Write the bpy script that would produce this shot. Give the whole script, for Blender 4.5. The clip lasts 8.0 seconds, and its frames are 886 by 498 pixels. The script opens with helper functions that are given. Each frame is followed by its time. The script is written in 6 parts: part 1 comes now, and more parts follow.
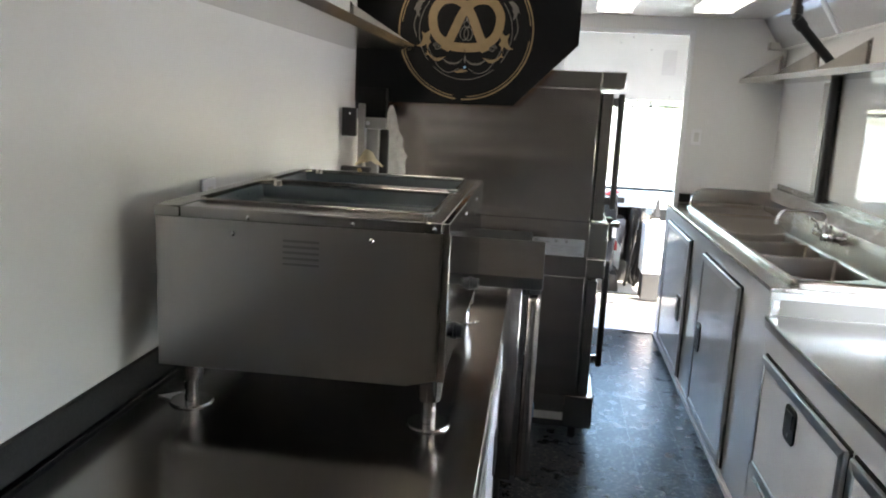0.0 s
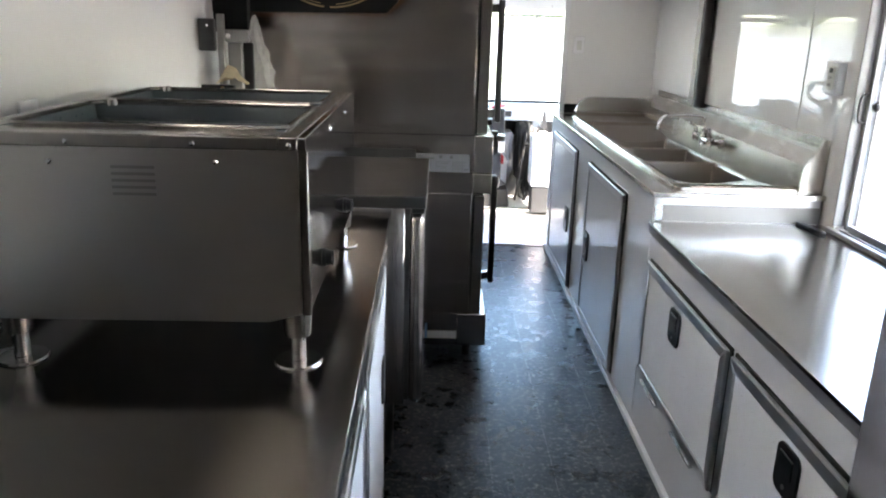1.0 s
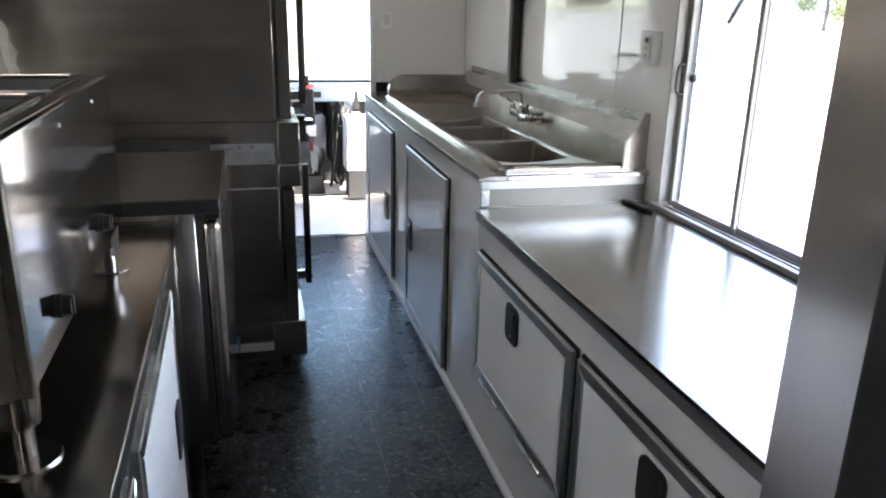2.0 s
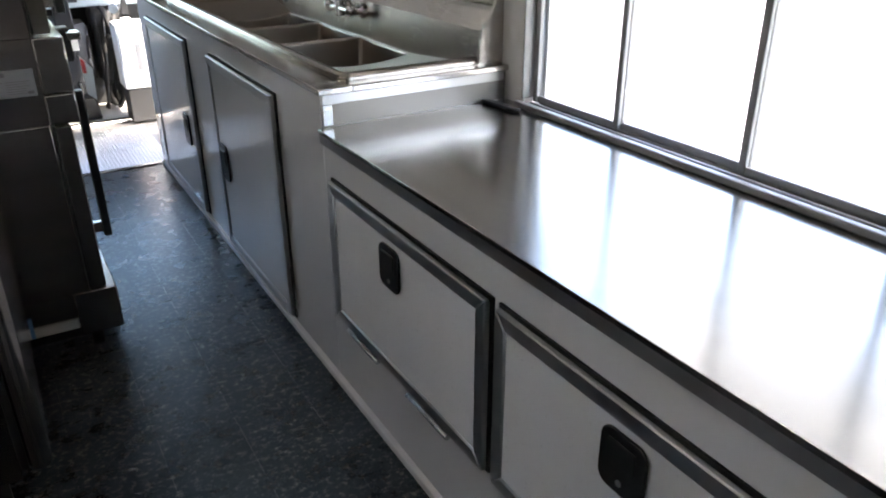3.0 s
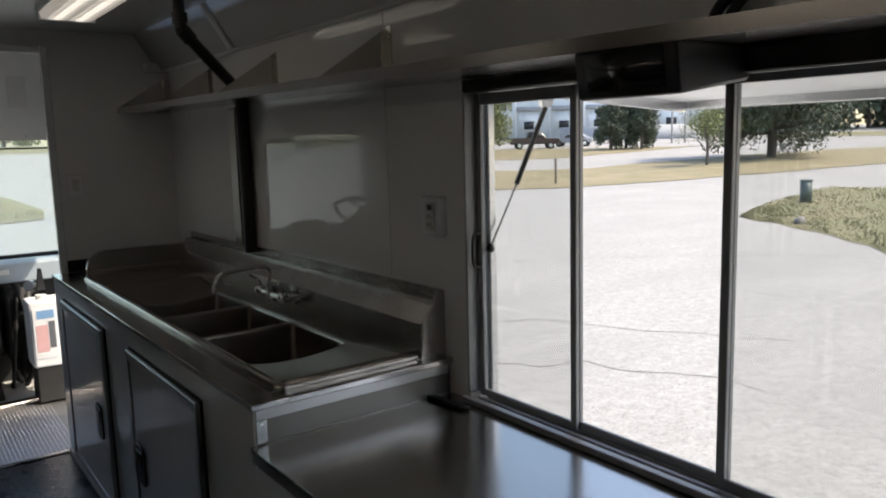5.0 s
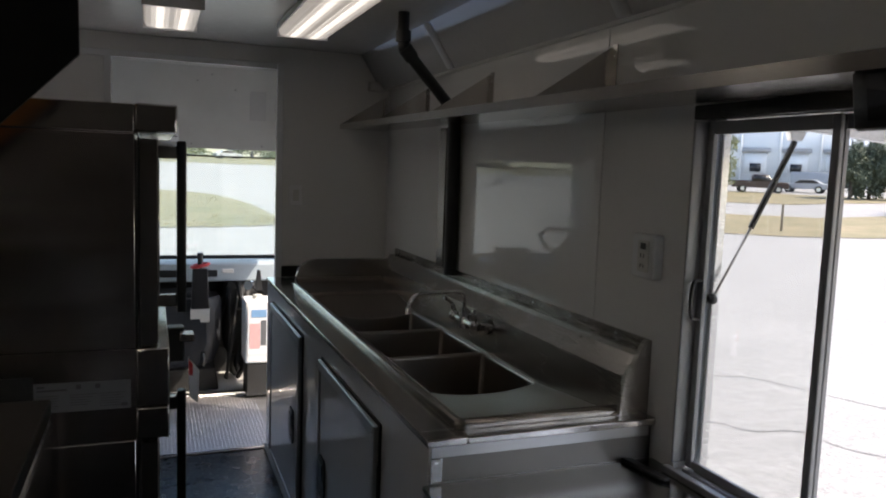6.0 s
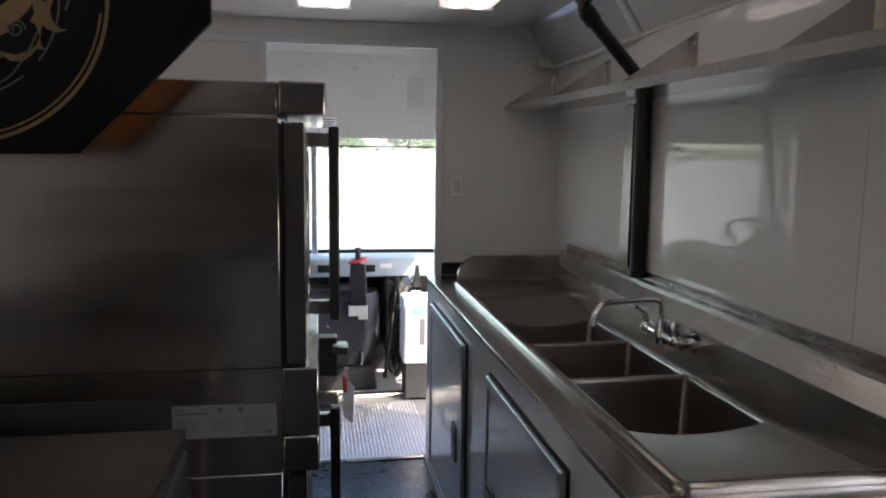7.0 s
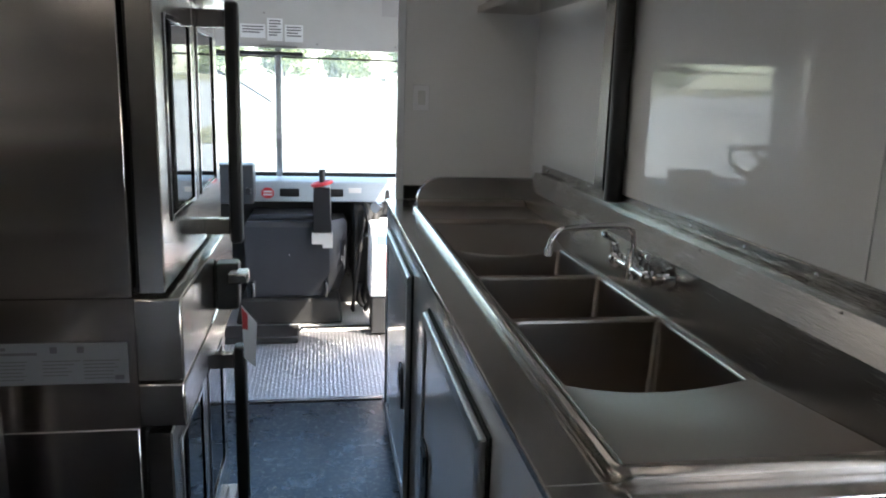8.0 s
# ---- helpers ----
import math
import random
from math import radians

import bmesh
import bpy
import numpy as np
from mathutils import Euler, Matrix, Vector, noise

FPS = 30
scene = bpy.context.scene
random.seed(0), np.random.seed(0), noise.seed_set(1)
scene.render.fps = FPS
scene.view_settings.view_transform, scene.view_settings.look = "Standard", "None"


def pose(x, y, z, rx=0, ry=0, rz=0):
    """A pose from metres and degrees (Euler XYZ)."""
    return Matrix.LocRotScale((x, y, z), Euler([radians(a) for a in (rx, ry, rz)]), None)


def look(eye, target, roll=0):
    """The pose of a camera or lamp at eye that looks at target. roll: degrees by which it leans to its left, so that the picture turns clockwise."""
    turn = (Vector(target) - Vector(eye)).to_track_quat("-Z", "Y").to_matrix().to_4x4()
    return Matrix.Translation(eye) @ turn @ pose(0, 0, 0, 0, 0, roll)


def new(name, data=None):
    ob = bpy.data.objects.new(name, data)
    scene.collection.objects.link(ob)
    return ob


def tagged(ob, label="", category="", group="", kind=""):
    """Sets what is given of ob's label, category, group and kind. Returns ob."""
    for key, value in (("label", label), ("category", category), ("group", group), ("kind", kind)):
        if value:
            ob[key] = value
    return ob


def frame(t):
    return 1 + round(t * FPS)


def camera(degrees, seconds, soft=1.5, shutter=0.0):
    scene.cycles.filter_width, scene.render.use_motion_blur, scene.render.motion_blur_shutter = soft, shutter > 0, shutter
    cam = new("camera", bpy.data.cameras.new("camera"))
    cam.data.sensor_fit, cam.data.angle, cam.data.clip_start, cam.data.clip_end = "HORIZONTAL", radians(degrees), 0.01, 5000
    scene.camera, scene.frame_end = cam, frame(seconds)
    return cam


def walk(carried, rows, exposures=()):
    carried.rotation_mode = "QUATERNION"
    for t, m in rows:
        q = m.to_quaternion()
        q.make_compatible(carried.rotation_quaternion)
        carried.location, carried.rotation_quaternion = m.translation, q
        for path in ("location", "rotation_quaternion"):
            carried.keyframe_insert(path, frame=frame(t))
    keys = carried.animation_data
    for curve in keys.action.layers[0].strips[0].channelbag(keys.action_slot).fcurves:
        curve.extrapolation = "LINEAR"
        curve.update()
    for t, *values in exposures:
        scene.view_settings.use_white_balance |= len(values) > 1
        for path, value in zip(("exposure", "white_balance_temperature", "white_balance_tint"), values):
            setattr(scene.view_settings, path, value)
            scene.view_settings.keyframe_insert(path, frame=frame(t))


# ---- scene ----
cam = camera(60.8, 8.0, soft=2.0)
PATH = [
    (0, (-0.048, 0.636, 1.522), (-0.308, 2.582, 1.143), 2.8),
    (0.5, (-0.031, 0.67, 1.499), (-0.147, 2.608, 1.016), 2.1),
    (1, (-0.005, 0.769, 1.487), (0.016, 2.686, 0.918), 1.5),
    (1.5, (0.049, 0.933, 1.473), (0.337, 2.799, 0.813), 1.2),
    (2, (0.051, 1.08, 1.459), (0.53, 2.924, 0.85), 1.3),
    (2.2, (0.031, 1.164, 1.453), (0.581, 2.958, 0.759), 1.5),
    (3.3, (0.056, 1.628, 1.404), (1.03, 3.147, 0.541), -1.0),
    (3.5, (0.085, 1.681, 1.436), (1.07, 3.233, 0.646), -1.9),
    (4, (0.092, 1.702, 1.475), (1.227, 3.234, 0.873), -2.6),
    (4.2, (0.073, 1.697, 1.484), (1.287, 3.201, 0.973), -1.2),
    (5.3, (0.123, 1.714, 1.568), (1.262, 3.344, 1.354), -0.7),
    (5.5, (0.144, 1.738, 1.561), (1.2, 3.426, 1.376), -1.1),
    (6, (0.188, 1.854, 1.543), (0.91, 3.708, 1.335), 2.1),
    (6.5, (0.185, 2.082, 1.55), (0.599, 4.025, 1.316), -0.3),
    (7, (0.231, 2.263, 1.529), (0.562, 4.22, 1.282), 0.7),
    (7.5, (0.4, 2.467, 1.508), (0.669, 4.422, 1.178), 0.1),
    (8, (0.49, 2.61, 1.428), (0.805, 4.541, 1.009), 1.8),
]
EXPOSE = [(0.0, 4.8, 7300, 12), (0.5, 4.86, 7200, 12), (1.0, 4.88, 7100, 14), (1.5, 4.87, 7100, 14), (2.0, 4.32, 7100, 14), (2.2, 4.17, 7100, 14),
          (3.5, 3.36, 7550, 16), (4.0, 2.45, 7850, 17), (4.2, 2.25, 7850, 16), (5.5, 1.42, 7400, 11), (6.0, 1.85, 7400, 15), (6.5, 2.55, 7300, 18),
          (7.0, 3.1, 7250, 16), (7.5, 3.25, 7000, 13), (8.0, 3.35, 6900, 12)]
walk(cam, [(t, look(eye, target, roll)) for t, eye, target, roll in PATH], exposures=EXPOSE)

# ---- world and sun ----
SUN_AZ, SUN_EL = 122.0, 50.0
world = bpy.data.worlds.new("sky_world")
scene.world = world
world.use_nodes = True
wn = world.node_tree.nodes
sky = wn.new("ShaderNodeTexSky")
sky.sky_type, sky.sun_disc = "NISHITA", False
sky.ozone_density, sky.dust_density = 2.2, 1.5
sky.sun_elevation, sky.sun_rotation = radians(SUN_EL), radians(SUN_AZ)
wn["Background"].inputs["Strength"].default_value = 0.15
world.node_tree.links.new(sky.outputs["Color"], wn["Background"].inputs["Color"])
sun_data = bpy.data.lights.new("sun", "SUN")
sun_data.energy, sun_data.angle, sun_data.color = 2.4, radians(0.53), (1.0, 0.955, 0.88)
sun = new("sun", sun_data)
sun_dir = Vector((math.sin(radians(SUN_AZ)) * math.cos(radians(SUN_EL)), math.cos(radians(SUN_AZ)) * math.cos(radians(SUN_EL)), math.sin(radians(SUN_EL))))
sun.matrix_world = look(sun_dir * 50, (0, 0, 0))


# ---- materials ----
def node_material(name):
    m = bpy.data.materials.new(name)
    m.use_nodes = True
    t = m.node_tree
    return m, t, t.nodes["Principled BSDF"]


def coords(t, scale=(1, 1, 1), source="Object"):
    tc, mp = t.nodes.new("ShaderNodeTexCoord"), t.nodes.new("ShaderNodeMapping")
    mp.inputs["Scale"].default_value = scale
    t.links.new(tc.outputs[source], mp.inputs["Vector"])
    return mp.outputs["Vector"]


def noise_node(t, vec, scale, detail=4.0, rough=0.55):
    n = t.nodes.new("ShaderNodeTexNoise")
    n.inputs["Scale"].default_value, n.inputs["Detail"].default_value, n.inputs["Roughness"].default_value = scale, detail, rough
    t.links.new(vec, n.inputs["Vector"])
    return n.outputs["Fac"]


def ramp(t, fac, stops):
    r = t.nodes.new("ShaderNodeValToRGB")
    e = r.color_ramp.elements
    while len(e) < len(stops):
        e.new(0.5)
    for el, (p, c) in zip(e, stops):
        el.position = p
        el.color = (*c, 1) if len(c) == 3 else (c[0], c[0], c[0], 1)
    t.links.new(fac, r.inputs["Fac"])
    return r.outputs["Color"]


def span(t, fac, a, b):
    m = t.nodes.new("ShaderNodeMapRange")
    m.inputs["From Min"].default_value, m.inputs["From Max"].default_value = 0.25, 0.75
    m.inputs["To Min"].default_value, m.inputs["To Max"].default_value = a, b
    t.links.new(fac, m.inputs["Value"])
    return m.outputs["Result"]


def blend(t, fac, a, b, how="MIX"):
    m = t.nodes.new("ShaderNodeMix")
    m.data_type, m.blend_type = "RGBA", how
    for sock, v in ((m.inputs[0], fac), (m.inputs[6], a), (m.inputs[7], b)):
        if isinstance(v, (float, int)):
            sock.default_value = v
        elif isinstance(v, tuple):
            sock.default_value = (*v, 1)
        else:
            t.links.new(v, sock)
    return m.outputs[2]


def bump(t, bsdf, height, strength=0.2, distance=0.002):
    b = t.nodes.new("ShaderNodeBump")
    b.inputs["Strength"].default_value, b.inputs["Distance"].default_value = strength, distance
    t.links.new(height, b.inputs["Height"])
    t.links.new(b.outputs["Normal"], bsdf.inputs["Normal"])


def steel(name, base=(0.56, 0.55, 0.53), rough=(0.22, 0.36), grain=(1, 90, 90), aniso=0.0, wave=0.0, relief=0.012):
    """Brushed sheet steel: long fine grain, faint smears and wipe marks."""
    m, t, p = node_material(name)
    p.inputs["Metallic"].default_value = 1.0
    fine = noise_node(t, coords(t, grain), 14.0, 3.0)
    smear = noise_node(t, coords(t, (1.0, 1.0, 1.0)), 3.2, 4.0)
    mixed = t.nodes.new("ShaderNodeMath")
    mixed.operation = "MULTIPLY_ADD"
    mixed.inputs[1].default_value = 0.45
    t.links.new(fine, mixed.inputs[0])
    half = t.nodes.new("ShaderNodeMath")
    half.operation = "MULTIPLY"
    half.inputs[1].default_value = 0.55
    t.links.new(smear, half.inputs[0])
    t.links.new(half.outputs[0], mixed.inputs[2])
    t.links.new(span(t, mixed.outputs[0], *rough), p.inputs["Roughness"])
    dark = tuple(c * 0.96 for c in base)
    t.links.new(blend(t, fine, dark, base), p.inputs["Base Color"])
    p.inputs["Anisotropic"].default_value = aniso
    bump(t, p, fine, relief, 0.0004)
    if wave:
        # the sheet is not quite flat: broad shallow waves across its height
        swell = t.nodes.new("ShaderNodeBump")
        swell.inputs["Strength"].default_value, swell.inputs["Distance"].default_value = wave, 0.02
        t.links.new(noise_node(t, coords(t, (0.35, 0.35, 3.0)), 2.2, 1.0), swell.inputs["Height"])
        grain_bump = p.inputs["Normal"].links[0].from_node
        t.links.new(swell.outputs["Normal"], grain_bump.inputs["Normal"])
    return m


def painted(name, base, rough=(0.3, 0.45), dirt=0.08, scale=6.0, coat=0.0, relief=0.04):
    """Paint, plastic or coated panel with faint mottling and grime."""
    m, t, p = node_material(name)
    vec = coords(t)
    big, fine = noise_node(t, vec, scale, 5.0), noise_node(t, vec, scale * 18, 3.0)
    low = tuple(c * (1 - dirt) for c in base)
    t.links.new(blend(t, ramp(t, big, [(0.3, (0.0,)), (0.7, (1.0,))]), low, base), p.inputs["Base Color"])
    t.links.new(span(t, fine, *rough), p.inputs["Roughness"])
    p.inputs["Coat Weight"].default_value = coat
    p.inputs["Coat Roughness"].default_value = 0.08
    bump(t, p, fine, relief, 0.001)
    return m


M_STEEL = steel("brushed_steel_sheet", (0.54, 0.515, 0.49), (0.16, 0.25))
M_STEEL_TOP = steel("brushed_steel_worktop", (0.43, 0.417, 0.4), (0.15, 0.23), (90, 1, 90))
M_STEEL_V = steel("brushed_steel_upright", (0.55, 0.505, 0.48), (0.17, 0.25), (90, 1, 90), 0.0, 0.5)
M_STEEL_DARK = steel("dull_steel", (0.33, 0.32, 0.31), (0.35, 0.5))
M_BASIN = steel("sink_steel", (0.36, 0.33, 0.3), (0.15, 0.23), (1, 90, 90))
# sink steel darkened to offset bright worktop reflections in the end panel
M_SINKEND = steel("darkened_sink_end_steel", (0.19, 0.183, 0.176), (0.42, 0.54), (90, 1, 90), relief=0.002)
M_BOWL = steel("bowl_steel", (0.46, 0.412, 0.372), (0.28, 0.4), (1, 90, 90))
M_DRAIN = steel("drainboard_steel", (0.37, 0.325, 0.29), (0.28, 0.38), (1, 90, 90), relief=0.003)
M_ALU = steel("satin_aluminium", (0.60, 0.61, 0.625), (0.2, 0.32))
M_COUNTER = steel("polished_counter_steel", (0.29, 0.277, 0.263), (0.14, 0.2), (60, 1, 60), relief=0.002)
M_BASE = painted("white_trim_angle", (0.86, 0.86, 0.87), (0.15, 0.25), 0.08, 9.0)
M_CHROME = steel("chrome", (0.78, 0.78, 0.80), (0.04, 0.09), (1, 1, 1))
M_WALL = painted("gloss_white_wall_panel", (0.80, 0.80, 0.785), (0.02, 0.045), 0.05, 1.5, 0.0, 0.01)
M_WALL_LEFT = painted("satin_white_wall_panel", (0.80, 0.80, 0.785), (0.12, 0.2), 0.06, 1.5, 0.0, 0.015)
M_CEIL = painted("white_ceiling_panel", (0.78, 0.78, 0.77), (0.16, 0.26), 0.05, 2.0)
M_COVE = painted("gloss_white_cove", (0.80, 0.80, 0.79), (0.12, 0.19), 0.05, 2.0)
M_DOOR = painted("grey_cabinet_coating", (0.72, 0.725, 0.735), (0.07, 0.13), 0.05, 4.0, 0.3, 0.01)
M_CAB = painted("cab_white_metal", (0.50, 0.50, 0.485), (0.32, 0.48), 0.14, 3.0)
M_FRAME = painted("satin_window_aluminium", (0.29, 0.293, 0.30), (0.28, 0.42), 0.08, 8.0)
M_BLACK = painted("black_plastic", (0.012, 0.012, 0.013), (0.32, 0.5), 0.2, 12.0)
M_GLOSSBLACK = painted("gloss_black_tile", (0.014, 0.014, 0.015), (0.12, 0.24), 0.2, 8.0)
M_SIGN = painted("black_sign_panel", (0.005, 0.005, 0.0055), (0.4, 0.5), 0.15, 5.0)
M_GOLD = painted("gold_sign_paint", (0.21, 0.14, 0.062), (0.4, 0.55), 0.2, 30.0)
M_GREYPAINT = painted("dark_grey_engine_cover", (0.034, 0.037, 0.044), (0.35, 0.5), 0.2, 5.0)
M_DASH = painted("pale_blue_dash_paint", (0.36, 0.42, 0.46), (0.25, 0.4), 0.1, 5.0)
M_WHITE = painted("white_plastic", (0.785, 0.80, 0.815), (0.3, 0.45), 0.06, 9.0)
M_PANEL = painted("pale_grey_locker_panel", (0.81, 0.815, 0.825), (0.25, 0.4), 0.05, 7.0)
M_OFFWHITE = painted("aged_white_plastic", (0.66, 0.66, 0.63), (0.35, 0.5), 0.08, 9.0)
M_RED = painted("red_plastic", (0.62, 0.05, 0.06), (0.3, 0.45), 0.1, 20.0)
M_RUBBER = painted("black_rubber", (0.016, 0.016, 0.016), (0.55, 0.75), 0.2, 15.0)
M_CLOTH = painted("beige_cloth", (0.72, 0.62, 0.42), (0.8, 0.95), 0.2, 25.0)
M_FOIL = painted("grey_foil_label", (0.135, 0.141, 0.152), (0.3, 0.4), 0.08, 12.0)
M_SIGN.node_tree.nodes["Principled BSDF"].inputs["Specular IOR Level"].default_value = 0.12
M_PLY = painted("orange_stained_plywood", (0.48, 0.19, 0.045), (0.45, 0.6), 0.3, 9.0)
M_TRACERY = painted("dull_grey_sign_tracery", (0.10, 0.092, 0.08), (0.5, 0.6), 0.15, 30.0)
M_INK = painted("printed_ink", (0.07, 0.07, 0.075), (0.5, 0.6), 0.1, 20.0)
M_MIRROR = steel("polished_panel_steel", (0.58, 0.57, 0.555), (0.06, 0.1), (1, 60, 60), 0.0, 0.05)
M_COVER = painted("grey_cover_paint", (0.43, 0.42, 0.42), (0.35, 0.5), 0.1, 5.0)
M_ENDWALL = painted("unseen_dark_grey", (0.2, 0.195, 0.19), (0.3, 0.45), 0.1, 3.0)
M_REAR = painted("unseen_rear_grey", (0.62, 0.62, 0.61), (0.3, 0.45), 0.08, 3.0)
M_DOORFRAME = steel("satin_grey_frame", (0.47, 0.475, 0.485), (0.3, 0.45))
M_STEEL_DIM = steel("dark_toned_steel", (0.43, 0.403, 0.378), (0.22, 0.3), (90, 1, 90), relief=0.001)
M_STEEL_SATIN = steel("satin_warmer_steel", (0.38, 0.365, 0.35), (0.2, 0.28), (90, 1, 90))
M_ENDSTEEL = steel("matt_warmer_end_steel", (0.48, 0.46, 0.438), (0.3, 0.4), (1, 90, 90), relief=0.003)
# near-black base stands for the dark reflections on the fridge top
M_STEEL_TOPDARK = steel("darkened_fridge_top_steel", (0.08, 0.079, 0.078), (0.28, 0.38), (90, 1, 90), relief=0.002)
M_WALL.node_tree.nodes["Principled BSDF"].inputs["Specular IOR Level"].default_value = 0.38
M_PINK = painted("faded_pink_print", (0.7, 0.42, 0.42), (0.4, 0.5), 0.1, 20.0)
M_BLUE = painted("blue_print", (0.2, 0.38, 0.62), (0.4, 0.5), 0.1, 20.0)
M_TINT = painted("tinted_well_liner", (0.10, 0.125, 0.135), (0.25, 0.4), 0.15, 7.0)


def floor_material():
    m, t, p = node_material("mottled_charcoal_vinyl")
    vec = coords(t)
    a, b, c = noise_node(t, vec, 10.0, 8.0, 0.68), noise_node(t, coords(t, (1.0, 1.25, 1.0)), 44.0, 8.0, 0.8), noise_node(t, vec, 130.0, 4.0)
    col = blend(t, ramp(t, a, [(0.38, (0.0,)), (0.64, (1.0,))]), (0.008, 0.0082, 0.009), (0.034, 0.034, 0.036))
    patches = noise_node(t, vec, 4.5, 3.0, 0.6)
    both = t.nodes.new("ShaderNodeMath")
    both.operation = "MULTIPLY"
    t.links.new(ramp(t, b, [(0.52, (0.0,)), (0.66, (1.0,))]), both.inputs[0])
    t.links.new(ramp(t, patches, [(0.34, (0.45,)), (0.62, (1.0,))]), both.inputs[1])
    col = blend(t, both.outputs[0], col, (0.32, 0.31, 0.295))
    t.links.new(col, p.inputs["Base Color"])
    t.links.new(span(t, a, 0.22, 0.36), p.inputs["Roughness"])
    p.inputs["Specular IOR Level"].default_value = 0.55
    # sheen coloured blue to stand for the reflected sky
    p.inputs["Specular Tint"].default_value = (0.42, 0.72, 1.0, 1.0)
    bump(t, p, c, 0.2, 0.001)
    return m


M_FLOOR = floor_material()


def glass_material(name, tint=(1, 1, 1), gloss=0.04):
    m = bpy.data.materials.new(name)
    m.use_nodes = True
    t = m.node_tree
    t.nodes.remove(t.nodes["Principled BSDF"])
    tr, gl, mx, fr, pw, ad = (t.nodes.new("ShaderNode" + n) for n in ("BsdfTransparent", "BsdfGlossy", "MixShader", "LayerWeight", "Math", "Math"))
    tr.inputs["Color"].default_value = (*tint, 1)
    gl.inputs["Roughness"].default_value = gloss
    fr.inputs["Blend"].default_value = 0.5
    pw.operation, ad.operation = "POWER", "MULTIPLY_ADD"
    pw.inputs[1].default_value, ad.inputs[1].default_value, ad.inputs[2].default_value = 5.0, 0.9, 0.04
    t.links.new(fr.outputs["Facing"], pw.inputs[0])
    t.links.new(pw.outputs[0], ad.inputs[0])
    t.links.new(ad.outputs[0], mx.inputs[0])
    t.links.new(tr.outputs[0], mx.inputs[1])
    t.links.new(gl.outputs[0], mx.inputs[2])
    t.links.new(mx.outputs[0], t.nodes["Material Output"].inputs["Surface"])
    return m


M_GLASS = glass_material("window_glass", (0.9, 0.91, 0.905), 0.01)
M_SCREEN = glass_material("veiled_windscreen", (0.93, 0.975, 0.945), 0.01)
M_OVENGLASS = glass_material("dark_oven_glass", (0.06, 0.06, 0.065), 0.02)
M_BAG = painted("clear_plastic_film", (0.78, 0.77, 0.74), (0.05, 0.12), 0.15, 40.0)
M_BAG.node_tree.nodes["Principled BSDF"].inputs["Alpha"].default_value = 0.36


def glow(name, colour, power):
    m, t, p = node_material(name)
    p.inputs["Base Color"].default_value = (0.9, 0.9, 0.9, 1)
    p.inputs["Emission Color"].default_value = (*colour, 1)
    p.inputs["Emission Strength"].default_value = power
    return m


M_TUBE = glow("lit_tube", (1.0, 0.98, 0.95), 0.31)
M_LENS = glow("lit_diffuser", (1.0, 0.98, 0.95), 0.085)
M_HALO = glow("brighter_diffuser_band", (1.0, 0.98, 0.95), 0.15)


def veiled(m, share):
    """A scattering film added on the glass, to pale the view behind it like glare."""
    t = m.node_tree
    out = t.nodes["Material Output"]
    clean = out.inputs["Surface"].links[0].from_socket
    veil, mx = t.nodes.new("ShaderNodeBsdfTranslucent"), t.nodes.new("ShaderNodeMixShader")
    veil.inputs["Color"].default_value = (0.8, 0.82, 0.8, 1)
    fac = noise_node(t, coords(t, (1, 1, 1), "Object"), 3.0, 5.0)
    t.links.new(span(t, fac, share * 0.7, share * 1.3), mx.inputs[0])
    t.links.new(clean, mx.inputs[1])
    t.links.new(veil.outputs[0], mx.inputs[2])
    t.links.new(mx.outputs[0], out.inputs["Surface"])


# added veil imitates haze and glare in the windscreen
veiled(M_SCREEN, 0.08)


# ---- mesh helpers ----
def box(bm, x0, x1, y0, y1, z0, z1, bevel=0.0, seg=1):
    r = bmesh.ops.create_cube(bm, size=1.0)
    vs = r["verts"]
    bmesh.ops.scale(bm, vec=(x1 - x0, y1 - y0, z1 - z0), verts=vs)
    bmesh.ops.translate(bm, vec=((x0 + x1) / 2, (y0 + y1) / 2, (z0 + z1) / 2), verts=vs)
    if bevel:
        es = list({e for v in vs for e in v.link_edges})
        bmesh.ops.bevel(bm, geom=es, offset=bevel, segments=seg, affect="EDGES", profile=0.5)
    return bm


def cyl(bm, p0, p1, r0, r1=None, seg=20, caps=True):
    a, b = Vector(p0), Vector(p1)
    d = b - a
    m = Matrix.Translation((a + b) / 2) @ d.to_track_quat("Z", "Y").to_matrix().to_4x4()
    bmesh.ops.create_cone(bm, cap_ends=caps, segments=seg, radius1=r0, radius2=r0 if r1 is None else r1, depth=d.length, matrix=m)
    return bm


def ball(bm, c, r, sx=1, sy=1, sz=1, u=14, v=9):
    bmesh.ops.create_uvsphere(bm, u_segments=u, v_segments=v, radius=r, matrix=Matrix.Translation(c) @ Matrix.Diagonal((sx, sy, sz, 1)))
    return bm


